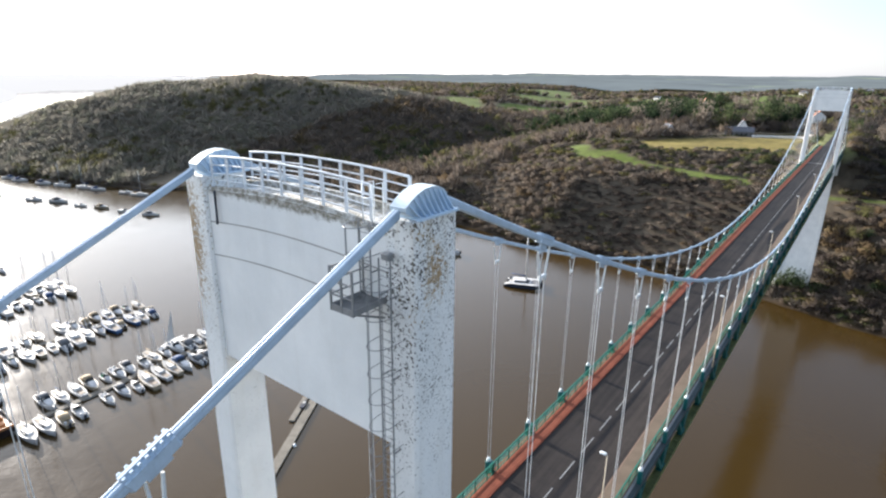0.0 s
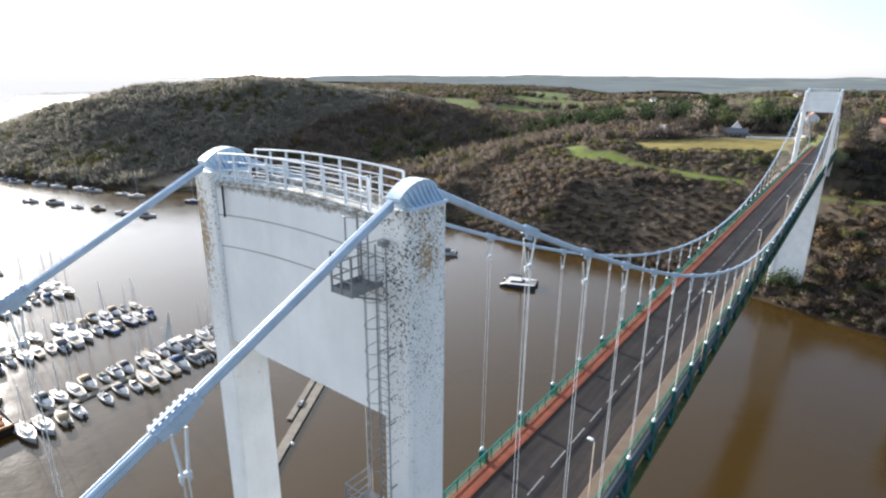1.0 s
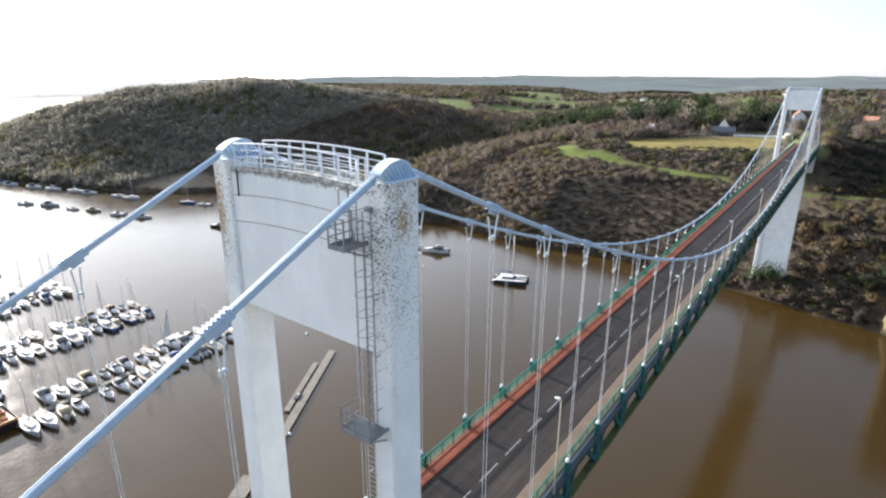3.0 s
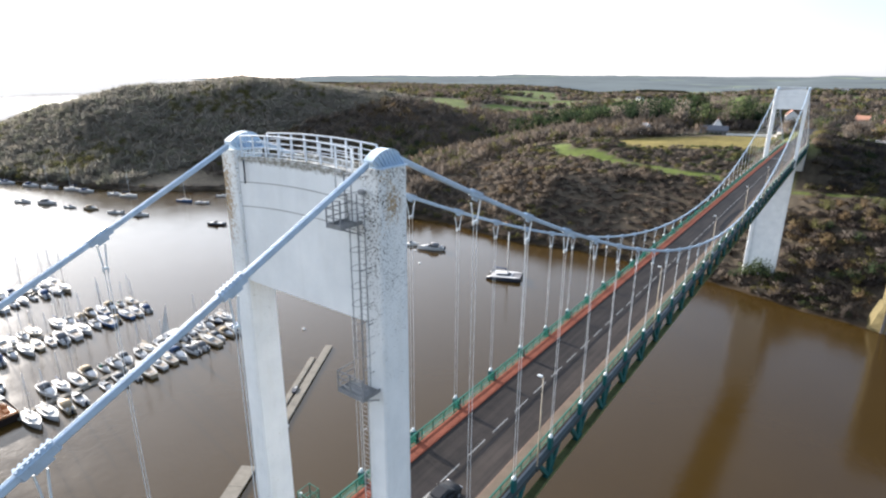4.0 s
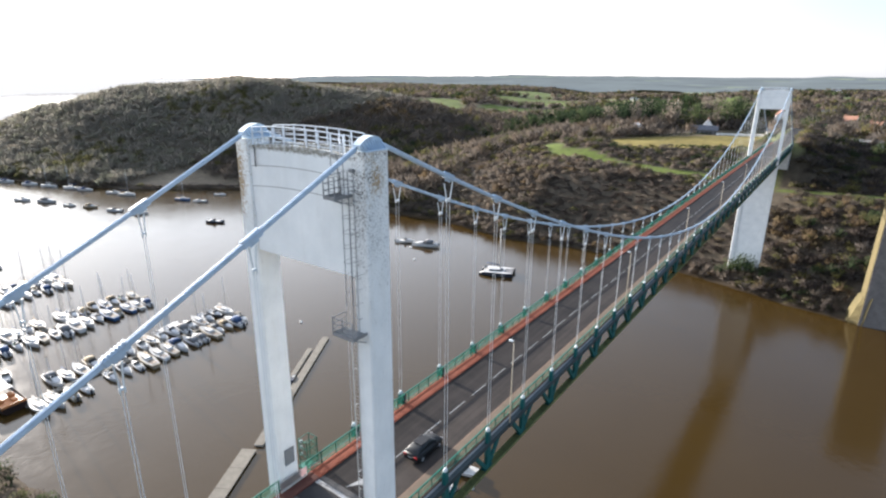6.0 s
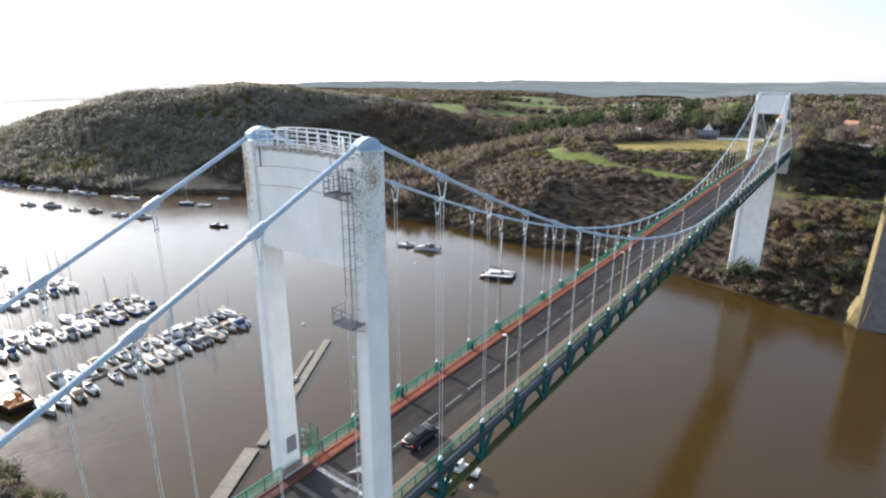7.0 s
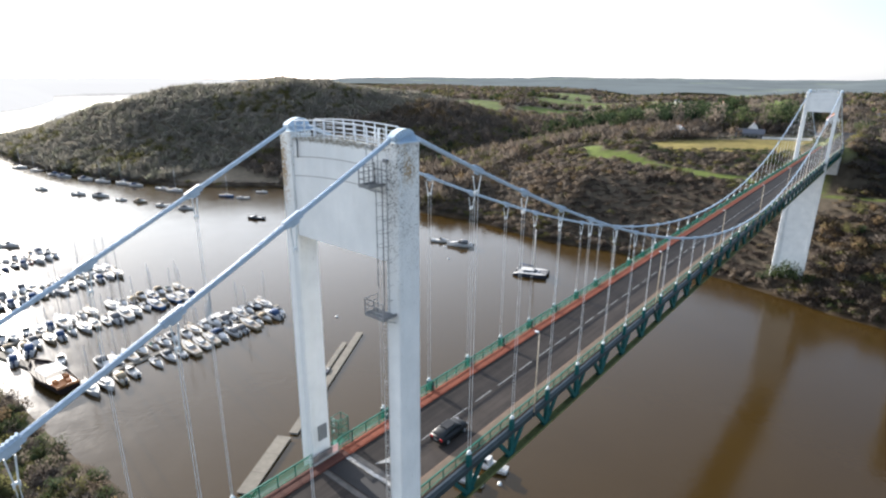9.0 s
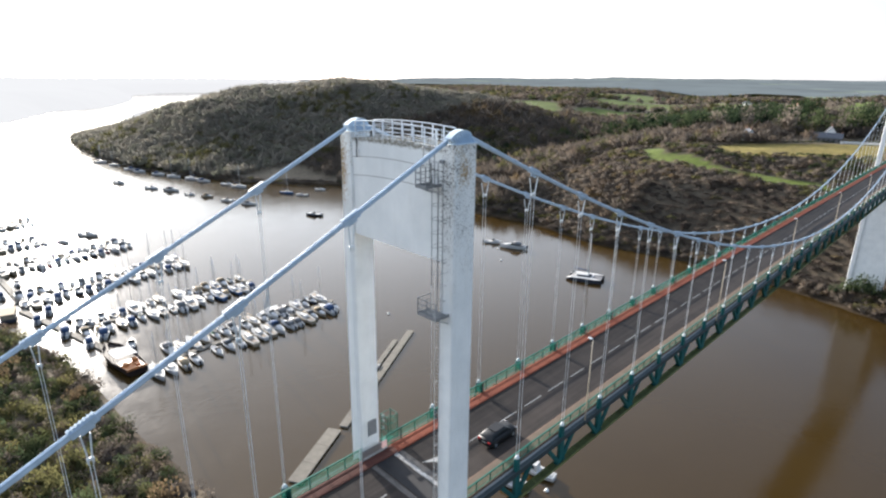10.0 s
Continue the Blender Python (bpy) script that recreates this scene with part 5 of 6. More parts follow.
for z in (0.4, 1.1, 1.7):
    part("junction_box", Shape().block((-0.6, -0.35, z), (0.2, 0.3, 0.25), 0.03), MAT_SOCKET, cage, "small white junction box")


# ---- car on the deck ----
def loft(sections, mat_name=None):
    """A hull or body skinned over sections, each a list of points in turn."""
    return Shape().rings(sections, soft=True)


def build_car(at, rz):
    car = thing("car", "black hatchback car driving along the bridge", "car", at=at, rz=rz)
    prof = [(-2.1, 0.35, 0.72, 0.70), (-2.0, 0.30, 0.92, 0.84), (-1.2, 0.24, 0.96, 0.88), (0.0, 0.22, 0.95, 0.90), (1.0, 0.24, 0.92, 0.88), (1.75, 0.28, 0.80, 0.82), (2.12, 0.35, 0.62, 0.66)]
    sec = lambda y, lo, hi, w: [(-w, y, lo), (-w * 1.02, y, (lo + hi) / 2), (-w * 0.92, y, hi), (0, y, hi + 0.03), (w * 0.92, y, hi), (w * 1.02, y, (lo + hi) / 2), (w, y, lo)]
    body = part("body", loft([sec(*p) for p in prof]), MAT_CARPAINT, car, "glossy black body")
    roof = [(-1.9, 0.90, 0.95, 0.72), (-1.35, 0.90, 1.36, 0.60), (-0.4, 0.92, 1.47, 0.58), (0.35, 0.92, 1.42, 0.58), (1.15, 0.90, 0.96, 0.70)]
    cab = [[(-w * 1.18, y, lo), (-w, y, hi - 0.05), (-w * 0.8, y, hi), (w * 0.8, y, hi), (w, y, hi - 0.05), (w * 1.18, y, lo)] for y, lo, hi, w in roof]
    part("cabin", loft(cab), MAT_GLASS_DK, car, "dark glazing")
    part("roof", Shape().block((0, -0.35, 1.46), (1.02, 1.35, 0.06), 0.02), MAT_CARPAINT, car)
    for x in (-0.80, 0.80):
        for y in (-1.3, 1.32):
            w = part("wheel", Shape().tube([(x - 0.1, y, 0.31), (x + 0.1, y, 0.31)], 0.31, 16), MAT_TYRE, car)
            part("rim", Shape().tube([(x - 0.115, y, 0.31), (x + 0.115, y, 0.31)], 0.19, 10), MAT_RIM, w)
    for x in (-0.62, 0.62):
        part("tail_lamp", Shape().block((x, -2.06, 0.80), (0.34, 0.10, 0.18), 0.03), MAT_LAMP_R, car, "red tail lamp")
        part("headlamp", Shape().block((x, 2.02, 0.62), (0.30, 0.12, 0.14), 0.03), MAT_RIM, car)
        part("door_mirror", Shape().block((x * 1.52, 0.72, 0.98), (0.16, 0.12, 0.12), 0.03), MAT_CARPAINT, car)
    part("number_plate", Shape().box((0, -2.115, 0.66), (0.5, 0.02, 0.11)), MAT_LINE, car, "plain pale plate")
    return car


build_car((1.35, 10.4, DECK - 0.04), 0)

# ---- boats ----
def hull_shape(length, beam, free, stern=0.75, flare=1.0):
    """An open-topped hull along y, bow at +y, waterline at 0."""
    s = Shape()
    rows = []
    for u in np.linspace(0, 1, 9):
        y = (u - 0.5) * length
        w = beam / 2 * (stern + (1 - stern) * min(1, u / 0.35)) if u < 0.45 else beam / 2 * (1 - ((u - 0.45) / 0.55) ** 2.2)
        w = max(w, 0.02)
        h = free * (1 + 0.35 * u * u)
        rows.append([(-w, y, h), (-w * 0.92 * flare, y, h * 0.35), (-w * 0.6, y, -0.25), (0, y, -0.45 * (1 - u**4)), (w * 0.6, y, -0.25), (w * 0.92 * flare, y, h * 0.35), (w, y, h)])
    return s.rings(rows, soft=False)


def cabin_shape(y0, y1, w0, w1, z0, z1, rake=0.35):
    s = Shape()
    lo = [(-w0, y0, z0), (w0, y0, z0), (w1, y1, z0), (-w1, y1, z0)]
    hi = [(-w0 * 0.86, y0 + rake * 0.3, z1), (w0 * 0.86, y0 + rake * 0.3, z1), (w1 * 0.8, y1 - rake, z1), (-w1 * 0.8, y1 - rake, z1)]
    return s.hexa(lo, hi)


def motor_boat(length, hull_mat, canvas, label, canopy=False):
    b = thing("motor_boat", label, "boat", "moored boats")
    w, f = length * 0.31, length * 0.105
    part("hull", hull_shape(length, w, f), hull_mat, b)
    deck_s = Shape().rings([[(-w * 0.42 * k, y * length, z), (w * 0.42 * k, y * length, z), (w * 0.42 * k, y * length, z - 0.08), (-w * 0.42 * k, y * length, z - 0.08)] for y, k, z in ((-0.46, 0.85, f * 1.02), (-0.1, 1.0, f * 1.08), (0.2, 0.86, f * 1.2), (0.44, 0.28, f * 1.34))])
    part("deck", deck_s, MAT_DECK, b)
    # low rounded coachroof forward, raked screen, then the open cockpit
    roof = [(0.34, 0.14, 0.05), (0.26, 0.26, 0.30), (0.12, 0.34, 0.46), (0.0, 0.36, 0.50)]
    c = part("coachroof", loft([[(-w * k, y * length, f * 1.1), (-w * k * 0.86, y * length, f * 1.1 + h * 0.8), (-w * k * 0.5, y * length, f * 1.1 + h), (w * k * 0.5, y * length, f * 1.1 + h), (w * k * 0.86, y * length, f * 1.1 + h * 0.8), (w * k, y * length, f * 1.1)] for y, k, h in roof]), MAT_HULL, b)
    part("windscreen", cabin_shape(-0.05 * length, 0.08 * length, w * 0.36, w * 0.33, f * 1.1 + 0.36, f * 1.1 + 0.82, 0.42), MAT_GLASS_DK, c, "dark raked windscreen")
    part("side_window", Shape().box((0, 0.10 * length, f * 1.1 + 0.26), (w * 0.66, 0.14 * length, 0.12)), MAT_GLASS_DK, c)
    part("cockpit", Shape().box((0, -0.27 * length, f * 1.05), (w * 0.66, 0.34 * length, 0.06)), canvas, b, "covered cockpit")
    if canopy:
        part("canopy", loft([[(-w * 0.36, y * length, f * 1.1 + 0.2), (-w * 0.33, y * length, f * 1.1 + h), (0, y * length, f * 1.1 + h + 0.12), (w * 0.33, y * length, f * 1.1 + h), (w * 0.36, y * length, f * 1.1 + 0.2)] for y, h in ((-0.30, 0.75), (-0.15, 1.05), (-0.02, 1.0))]), canvas, b, "canvas cockpit canopy")
    for x in (-0.3, 0.3):
        part("seat", Shape().block((x * w * 0.7, -0.40 * length, f * 1.05 + 0.2), (w * 0.2, 0.07 * length, 0.4), 0.05), MAT_HULL, b)
    part("outboard", Shape().block((0, -0.53 * length, f * 0.9), (0.4, 0.5, 0.9), 0.1), MAT_HULL_DK, b, "black outboard motor")
    return b


def sail_boat(length, hull_mat, canvas, label):
    b = thing("sailing_boat", label, "boat", "moored boats")
    w, f = length * 0.31, length * 0.11
    part("hull", hull_shape(length, w, f, 0.62), hull_mat, b)
    deck_s = Shape().rings([[(-w * 0.42 * k, y * length, z), (w * 0.42 * k, y * length, z), (w * 0.42 * k, y * length, z - 0.08), (-w * 0.42 * k, y * length, z - 0.08)] for y, k, z in ((-0.47, 0.75, f * 1.02), (-0.1, 1.0, f * 1.08), (0.2, 0.82, f * 1.2), (0.45, 0.22, f * 1.34))])
    part("deck", deck_s, MAT_DECK, b)
    c = part("coachroof", cabin_shape(-0.12 * length, 0.24 * length, w * 0.30, w * 0.16, f * 1.1, f * 1.1 + 0.42, 0.5), MAT_HULL, b)
    part("side_window", Shape().box((0, 0.04 * length, f * 1.1 + 0.24), (w * 0.56, 0.16 * length, 0.14)), MAT_GLASS_DK, c)
    part("cockpit", Shape().box((0, -0.30 * length, f * 1.07), (w * 0.46, 0.26 * length, 0.05)), MAT_TEAK, b, "timber-floored cockpit")
    m = part("mast", Shape().tube([(0, 0.08 * length, f), (0, 0.08 * length, f + length * 1.22)], 0.085, 6, 0.055), MAT_MAST, b)
    part("spreader", Shape().tube([(-w * 0.26, 0.07 * length, f + length * 0.68), (w * 0.26, 0.07 * length, f + length * 0.68)], 0.03, 5), MAT_MAST, m)
    part("boom", Shape().tube([(0, 0.07 * length, f + 1.35), (0, -0.34 * length, f + 1.30)], 0.14, 7, 0.09), canvas, b, "canvas-covered boom")
    stay = Shape()
    for q in ((0, 0.48 * length), (0, -0.47 * length), (-w * 0.45, 0.05 * length), (w * 0.45, 0.05 * length)):
        stay.tube([(*q, f * 1.1), (0, 0.08 * length, f + length * 1.2)], 0.012, 3)
    part("rigging", stay, MAT_MAST, b)
    return b


def tilt_pose(x, y, rz):
    k = rnd.uniform(1.15, 1.62)
    return pose(x, y, 0.0, 0, rnd.uniform(-1.5, 1.5), rz) @ Matrix.Diagonal((k, k, k, 1))


STOCK = [motor_boat(6.4, MAT_HULL, MAT_COVER_WHITE, "small white motor boat moored at the pontoon"),
         sail_boat(7.6, MAT_HULL, MAT_COVER_BLUE, "white sailing boat with a blue boom cover"),
         motor_boat(7.4, MAT_HULL, MAT_COVER_BLUE, "white cabin motor boat with a blue cockpit cover", True),
         sail_boat(9.0, MAT_HULL, MAT_COVER_WHITE, "white sailing yacht with a tall mast"),
         sail_boat(8.2, MAT_HULL_BLUE, MAT_COVER_BLUE, "blue-hulled sailing boat with furled sails"),
         motor_boat(5.4, MAT_HULL, MAT_COVER_GREEN, "open white boat with a green cover"),
         motor_boat(6.6, MAT_HULL_DK, MAT_COVER_WHITE, "dark-hulled motor boat with a pale cockpit"),
         motor_boat(5.8, MAT_HULL_RED, MAT_COVER_WHITE, "small red-hulled motor boat"),
         motor_boat(7.0, MAT_HULL_TAN, MAT_COVER_BEIGE, "cream motor boat under a beige canvas", True),
         motor_boat(7.6, MAT_HULL, MAT_COVER_GREY, "white motor cruiser with a grey cockpit canopy", True),
         sail_boat(8.4, MAT_HULL_TAN, MAT_COVER_BEIGE, "cream sailing boat with a beige boom cover")]
WEIGHTS = [6, 6, 4, 5, 1.2, 1.5, 1.2, 0.6, 3, 4, 3]
PLACED = []


def berth(x, y, rz, kind=None):
    k = kind if kind is not None else rnd.choices(range(len(STOCK)), WEIGHTS)[0]
    PLACED.append((k, tilt_pose(x, y, rz)))


SLANT = {-152: 0.09, -200: 0.07, -247: 0.12, -300: 0.14}  # how far a finger swings outwards along its length
FINGERS = [(-152, 16, 94, 1.0), (-200, 7, 80, 1.0), (-247, -5, 67, 1.0), (-300, -6, 57, 1.0), (-347, -8, 25, 1.0), (-400, -10, 28, 0.95)]
for fx, a, b, fill in FINGERS:
    y = a + 3
    while y < b:
        for side in (-1, 1):
            if rnd.random() < 0.97 * fill and not (fx == -152 and y < 24 and side < 0):
                bow_in = rnd.random() < 0.6
                berth(fx - SLANT.get(fx, 0.03) * (y - a) + side * rnd.uniform(5.4, 6.6), y + rnd.uniform(-0.4, 0.4), (90 if side < 0 else -90) + (180 if bow_in else 0) + rnd.uniform(-4, 4))
        y += rnd.uniform(3.5, 4.3)

# along the walkway that joins the pontoons
for u, side in ((0.04, 1), (0.2, -1), (0.3, 1), (0.44, -1), (0.55, 1), (0.68, 1), (0.75, -1), (0.9, 1)):
    berth(-172 - 64 * u + 1.0 * side, 16 - 17.5 * u + 3.8 * side, 75 + rnd.uniform(-4, 4), rnd.choice((0, 2, 6)))
for u, side in ((0.06, 1), (0.12, -1), (0.2, 1), (0.36, -1), (0.5, 1), (0.62, -1)):
    berth(-240 - 170 * u, -2.4 - 9.2 * u + 4.2 * side, 87 + rnd.uniform(-4, 4), rnd.choice((0, 1, 2, 6)))

# moored one by one in the stream
for k, (x, y) in enumerate([(-509, 106), (-466, 119), (-446, 128), (-420, 133), (-403, 140), (-378, 145), (-357, 152), (-375, 193.5), (-359, 198), (-368.6, 221), (-295.4, 169.6), (-168.8, 211.4), (-154.8, 212.2),
                            (-561, 138), (-582, 135), (-619, 131), (-511, 152), (-470, 164), (-532, 146), (-441, 173), (-425, 176), (-487, 160), (-650, 126), (-336, 30), (-342, 44)]):
    kind = (0, 0, 9, 0, 8, 0, 9, 4, 0, 0, 6, 0, 9)[k] if k < 13 else rnd.choice((0, 1, 2, 3))
    PLACED.append((kind, tilt_pose(x, y, rnd.choice((-60, 120)) + rnd.uniform(-9, 9)) @ Matrix.Diagonal((1.25, 1.25, 1.25, 1))))

first = {}
for k, m in PLACED:
    if k in first:
        copy_thing(STOCK[k], m)
    else:
        first[k] = m
for k, ob in enumerate(STOCK):
    ob.matrix_basis = first.get(k, tilt_pose(-150 - k, 105, 0))

# ---- pontoons ----
def pontoon(a, b, width, label, piles=True, group="pontoons"):
    """A floating timber walkway of planks on floats."""
    p = thing("pontoon", label, "pontoon", group)
    a, b = Vector((*a, 0)), Vector((*b, 0))
    d = (b - a).normalized()
    n = max(1, int((b - a).length / 6.0))
    unit = (b - a).length / n
    rz = math.degrees(math.atan2(d.y, d.x))
    deck_m = Shape().block((0, 0, 0.55), (unit - 0.06, width, 0.10), 0.02).mesh("decking", MAT_WOOD)
    flt = Shape().block((0, 0, 0.2), (unit * 0.92, width * 0.86, 0.64), 0.05).mesh("float", MAT_CONC)
    pile = Shape().tube([(0, 0, -3), (0, 0, 3.0)], 0.2, 8).mesh("pile", MAT_BARK)
    for k in range(n):
        c = a + d * unit * (k + 0.5)
        piece("decking", deck_m, p, pose(c.x, c.y, 0, 0, 0, rz))
        piece("float", flt, p, pose(c.x, c.y, 0, 0, 0, rz))
        if piles and k % 3 == 0:
            piece("pile", pile, p, pose(c.x - d.y * (width / 2 + 0.25), c.y + d.x * (width / 2 + 0.25), 0))
    return p


for fx, a, b, fill in FINGERS:
    pontoon((fx, a), (fx - SLANT.get(fx, 0.03) * (b - a), b), 2.0, "long marina pontoon lined with moored boats", False, "marina pontoons")
pontoon((-150, 18), (-236, -4), 2.4, "timber walkway joining the marina pontoons to the bank", False)
pontoon((-236, -2), (-420, -12), 2.4, "timber walkway joining the marina pontoons to the bank", False)
pontoon((-81.3, 45.9), (-113.9, 99.3), 2.5, "narrow weathered timber pontoon in open water", False)
pontoon((-71.0, 25.0), (-81.9, 43.6), 3.9, "broad weathered timber landing stage", False)
pontoon((-97.0, 66), (-111.8, 90), 1.7, "low float lying alongside the timber pontoon", False)
punt = thing("dinghy", "small dark dinghy lying beside the pontoon", "boat", at=(-100.4, 73, 0.45), rz=31)
part("hull", hull_shape(3.6, 1.5, 0.5, 0.8), MAT_HULL_DK, punt)
part("thwart", Shape().box((0, -0.2, 0.5), (1.2, 0.3, 0.06)), MAT_TEAK, punt)
part("cover", Shape().block((0, 0.6, 0.56), (0.9, 1.2, 0.14), 0.05), MAT_DECK, punt, "pale canvas cover")
buoy = thing("mooring_buoy", "round white mooring buoy afloat", "buoy", "mooring buoys", at=(-132, 103, 0))
part("float", Shape().lathe((0, 0, -0.3), [(0.15, 0), (0.5, 0.25), (0.55, 0.5), (0.35, 0.85), (0.08, 0.95)], 10), MAT_BUOY, buoy)
part("ring", Shape().tube([(0, 0, 0.6), (0, 0, 0.9)], 0.05, 6), MAT_STEEL, buoy)
for x, y in ((-28, 66.5), (-160, 205), (-145, 190), (-88, 60)):
    copy_thing(buoy, pose(x, y, 0))

# ---- the old barge with an awning ----
barge = thing("barge", "old dark wooden barge with a white awning at the pontoon", "barge", at=(-163.5, 13.0, 0), rz=96)
barge.scale = (1.38, 1.38, 1.15)
MAT_TAR = painted("tarred_timber", (0.030, 0.020, 0.018), 0.65, 0.0, 0.3, 0.8)
MAT_TAR.node_tree.nodes["Principled BSDF"].inputs["Specular IOR Level"].default_value = 0.12
part("hull", hull_shape(19, 6.0, 1.7, 0.8), MAT_TAR, barge, "tarred dark brown hull")
part("deck", Shape().rings([[(-w, y, 1.76), (w, y, 1.76), (w, y, 1.64), (-w, y, 1.64)] for y, w in ((-9.2, 2.2), (-3, 2.75), (2, 2.6), (5.5, 1.9), (8.6, 0.5))]), MAT_TAR, barge, "dark foredeck")
part("cockpit_floor", Shape().block((0, -5.9, 1.82), (4.3, 5.4, 0.08), 0.02), MAT_VARNISH, barge, "orange-brown varnished after deck")
for x in (-1, 1):
    part("bulwark", Shape().rings([[(x * w, y, 1.7), (x * (w - 0.12), y, 1.7), (x * (w - 0.12), y, z), (x * w, y, z)] for y, w, z in ((-9.3, 2.35, 2.3), (-3, 2.98, 2.3), (2, 2.85, 2.45), (5.5, 2.2, 2.65), (8.9, 0.35, 2.9))]), MAT_TAR, barge)
part("transom_rail", Shape().block((0, -9.3, 2.05), (4.7, 0.14, 0.6), 0.03), MAT_VARNISH, barge)
part("awning", Shape().rings([[(-2.35, y, z), (0, y, z + 0.22), (2.35, y, z), (2.35, y, z - 0.06), (0, y, z + 0.16), (-2.35, y, z - 0.06)] for y, z in ((-4.3, 3.75), (-1.6, 3.65), (1.0, 3.75))]), MAT_COVER_WHITE, barge, "white canvas awning")
for x in (-2.2, 2.2):
    for y in (-4.2, -1.6, 0.9):
        part("awning_post", Shape().tube([(x, y, 1.7), (x, y, 3.7)], 0.05, 6), MAT_MAST, barge)
sky_l = part("skylight", Shape().block((0, 3.4, 2.0), (2.6, 2.6, 0.5), 0.06), MAT_TAR, barge)
part("skylight_pane", Shape().block((0, 3.4, 2.27), (2.0, 1.9, 0.06), 0.02), MAT_DECK, sky_l, "pale skylight pane")
for x, y, h in ((-1.2, -6.0, 0.7), (0.9, -7.2, 0.5), (1.3, -5.0, 0.9)):
    part("bench", Shape().block((x, y, 1.85 + h / 2), (0.9, 1.5, h), 0.05), MAT_VARNISH, barge)
part("mooring_post", Shape().tube([(0, 7.4, 1.7), (0, 7.4, 2.9)], 0.14, 8), MAT_TAR, barge)

# ---- catamaran at anchor ----
cat = thing("catamaran", "grey and white sailing catamaran with a tall bare mast at anchor", "boat", at=(-99, 198.2, 0), rz=-72)
cat.scale = (1.18, 1.18, 1.12)
for x in (-3.1, 3.1):
    h = part("hull", Shape().rings([[(x + p[0], p[1], p[2]) for p in r] for r in [[(-w, y, f), (-w, y, 0.2), (-w * 0.5, y, -0.4), (w * 0.5, y, -0.4), (w, y, 0.2), (w, y, f)] for y, w, f in ((-7, 0.7, 0.8), (-5, 0.95, 1.5), (0, 1.0, 1.7), (4, 0.85, 1.75), (7, 0.12, 1.8))]]), MAT_HULL_DK, cat, "dark grey hull")
    part("deck", Shape().rings([[(x - w, y, z), (x + w, y, z), (x + w, y, z - 0.06), (x - w, y, z - 0.06)] for y, w, z in ((-6.9, 0.6, 0.86), (-5, 0.9, 1.56), (0, 0.95, 1.76), (4, 0.8, 1.82), (6.8, 0.12, 1.86))]), MAT_HULL, h)
part("bridge_deck", Shape().box((0, -1.2, 1.45), (5.0, 8.4, 0.5)), MAT_HULL, cat)
c = part("cabin", cabin_shape(-3.4, 2.4, 2.3, 1.6, 1.6, 2.5, 1.4), MAT_HULL, cat)
part("windscreen", cabin_shape(-3.0, 2.5, 2.36, 1.65, 1.85, 2.3, 1.2), MAT_GLASS_DK, c)
part("solar_panel", Shape().box((0, -4.9, 2.55), (3.2, 1.3, 0.06)), MAT_GLASS_DK, cat, "dark solar panels over the stern")
for x in (-2, 2):
    part("davit", Shape().tube([(x * 0.7, -5.0, 1.5), (x * 0.7, -5.0, 2.55)], 0.06, 6), MAT_MAST, cat)
part("trampoline", Shape().box((0, 4.8, 1.6), (4.5, 3.6, 0.04)), MAT_COVER_GREY, cat, "dark netting between the bows")
m = part("mast", Shape().tube([(0, 1.0, 2.8), (0, 0.9, 20.5)], 0.27, 8, 0.2), MAT_HULL, cat, "white mast")
part("spreader", Shape().tube([(-1.1, 0.9, 12), (1.1, 0.9, 12)], 0.05, 5), MAT_MAST, m)
part("boom", Shape().tube([(0, 0.8, 4.1), (0, -4.6, 4.5)], 0.28, 8, 0.18), MAT_COVER_BLUE, cat, "dark canvas boom bag")

# ---- work boats moored below the deck ----
for x, y, rz in ((-35.2, 62.2, 108), (-33.4, 69.8, 104)):
    w = thing("work_boat", "white work boat moored under the bridge", "boat", "work boats", at=(x, y, 0), rz=rz)
    part("hull", hull_shape(9.5, 3.4, 1.1), MAT_HULL, w)
    part("cabin", cabin_shape(-0.5, 2.6, 1.25, 1.0, 1.1, 2.9, 0.5), MAT_HULL, w)
    part("windscreen", cabin_shape(0.2, 2.75, 1.28, 1.02, 1.9, 2.6, 0.4), MAT_GLASS_DK, w)
    part("deck", Shape().box((0, -2.2, 1.12), (2.6, 4.2, 0.08)), MAT_DECK, w)
hb = thing("houseboat", "squat tan houseboat with a flat roof at the walkway", "houseboat", at=(-232, -8.5, 0), rz=78)
part("hull", hull_shape(13, 5.4, 0.9, 0.95), MAT_HULL_DK, hb)
hc = part("cabin", Shape().block((0, -0.6, 1.9), (4.4, 8.6, 2.0), 0.12), MAT_HULL_TAN, hb)
part("roof", Shape().block((0, -0.6, 2.98), (4.9, 9.2, 0.16), 0.04), MAT_COVER_BEIGE, hb, "flat beige roof")
for y in (-3.2, -0.6, 2.0):
    part("side_window", Shape().box((2.21, y, 2.1), (0.04, 1.2, 0.7)), MAT_GLASS_DK, hc)
# a boat with its sail set
s1 = thing("sailing_boat", "sailing boat with a hoisted white sail", "boat", "moored boats", at=(-167.5, 69, 0), rz=15)
s1.scale = (1.25, 1.25, 1.2)
part("hull", hull_shape(7.5, 2.4, 0.85, 0.6), MAT_HULL, s1)
part("mast", Shape().tube([(0, 0.6, 0.5), (0, 0.6, 10.4)], 0.08, 6, 0.05), MAT_MAST, s1)
sail = Shape()
sail.rings([[(0.02 + 0.22 * math.sin(math.pi * k / 6) * (1 - j / 8), 0.55 - (2.7 * (1 - j / 8)) * k / 6, 1.6 + 8.5 * j / 8) for k in range(7)] for j in range(9)], closed=False, cap=False, soft=True)
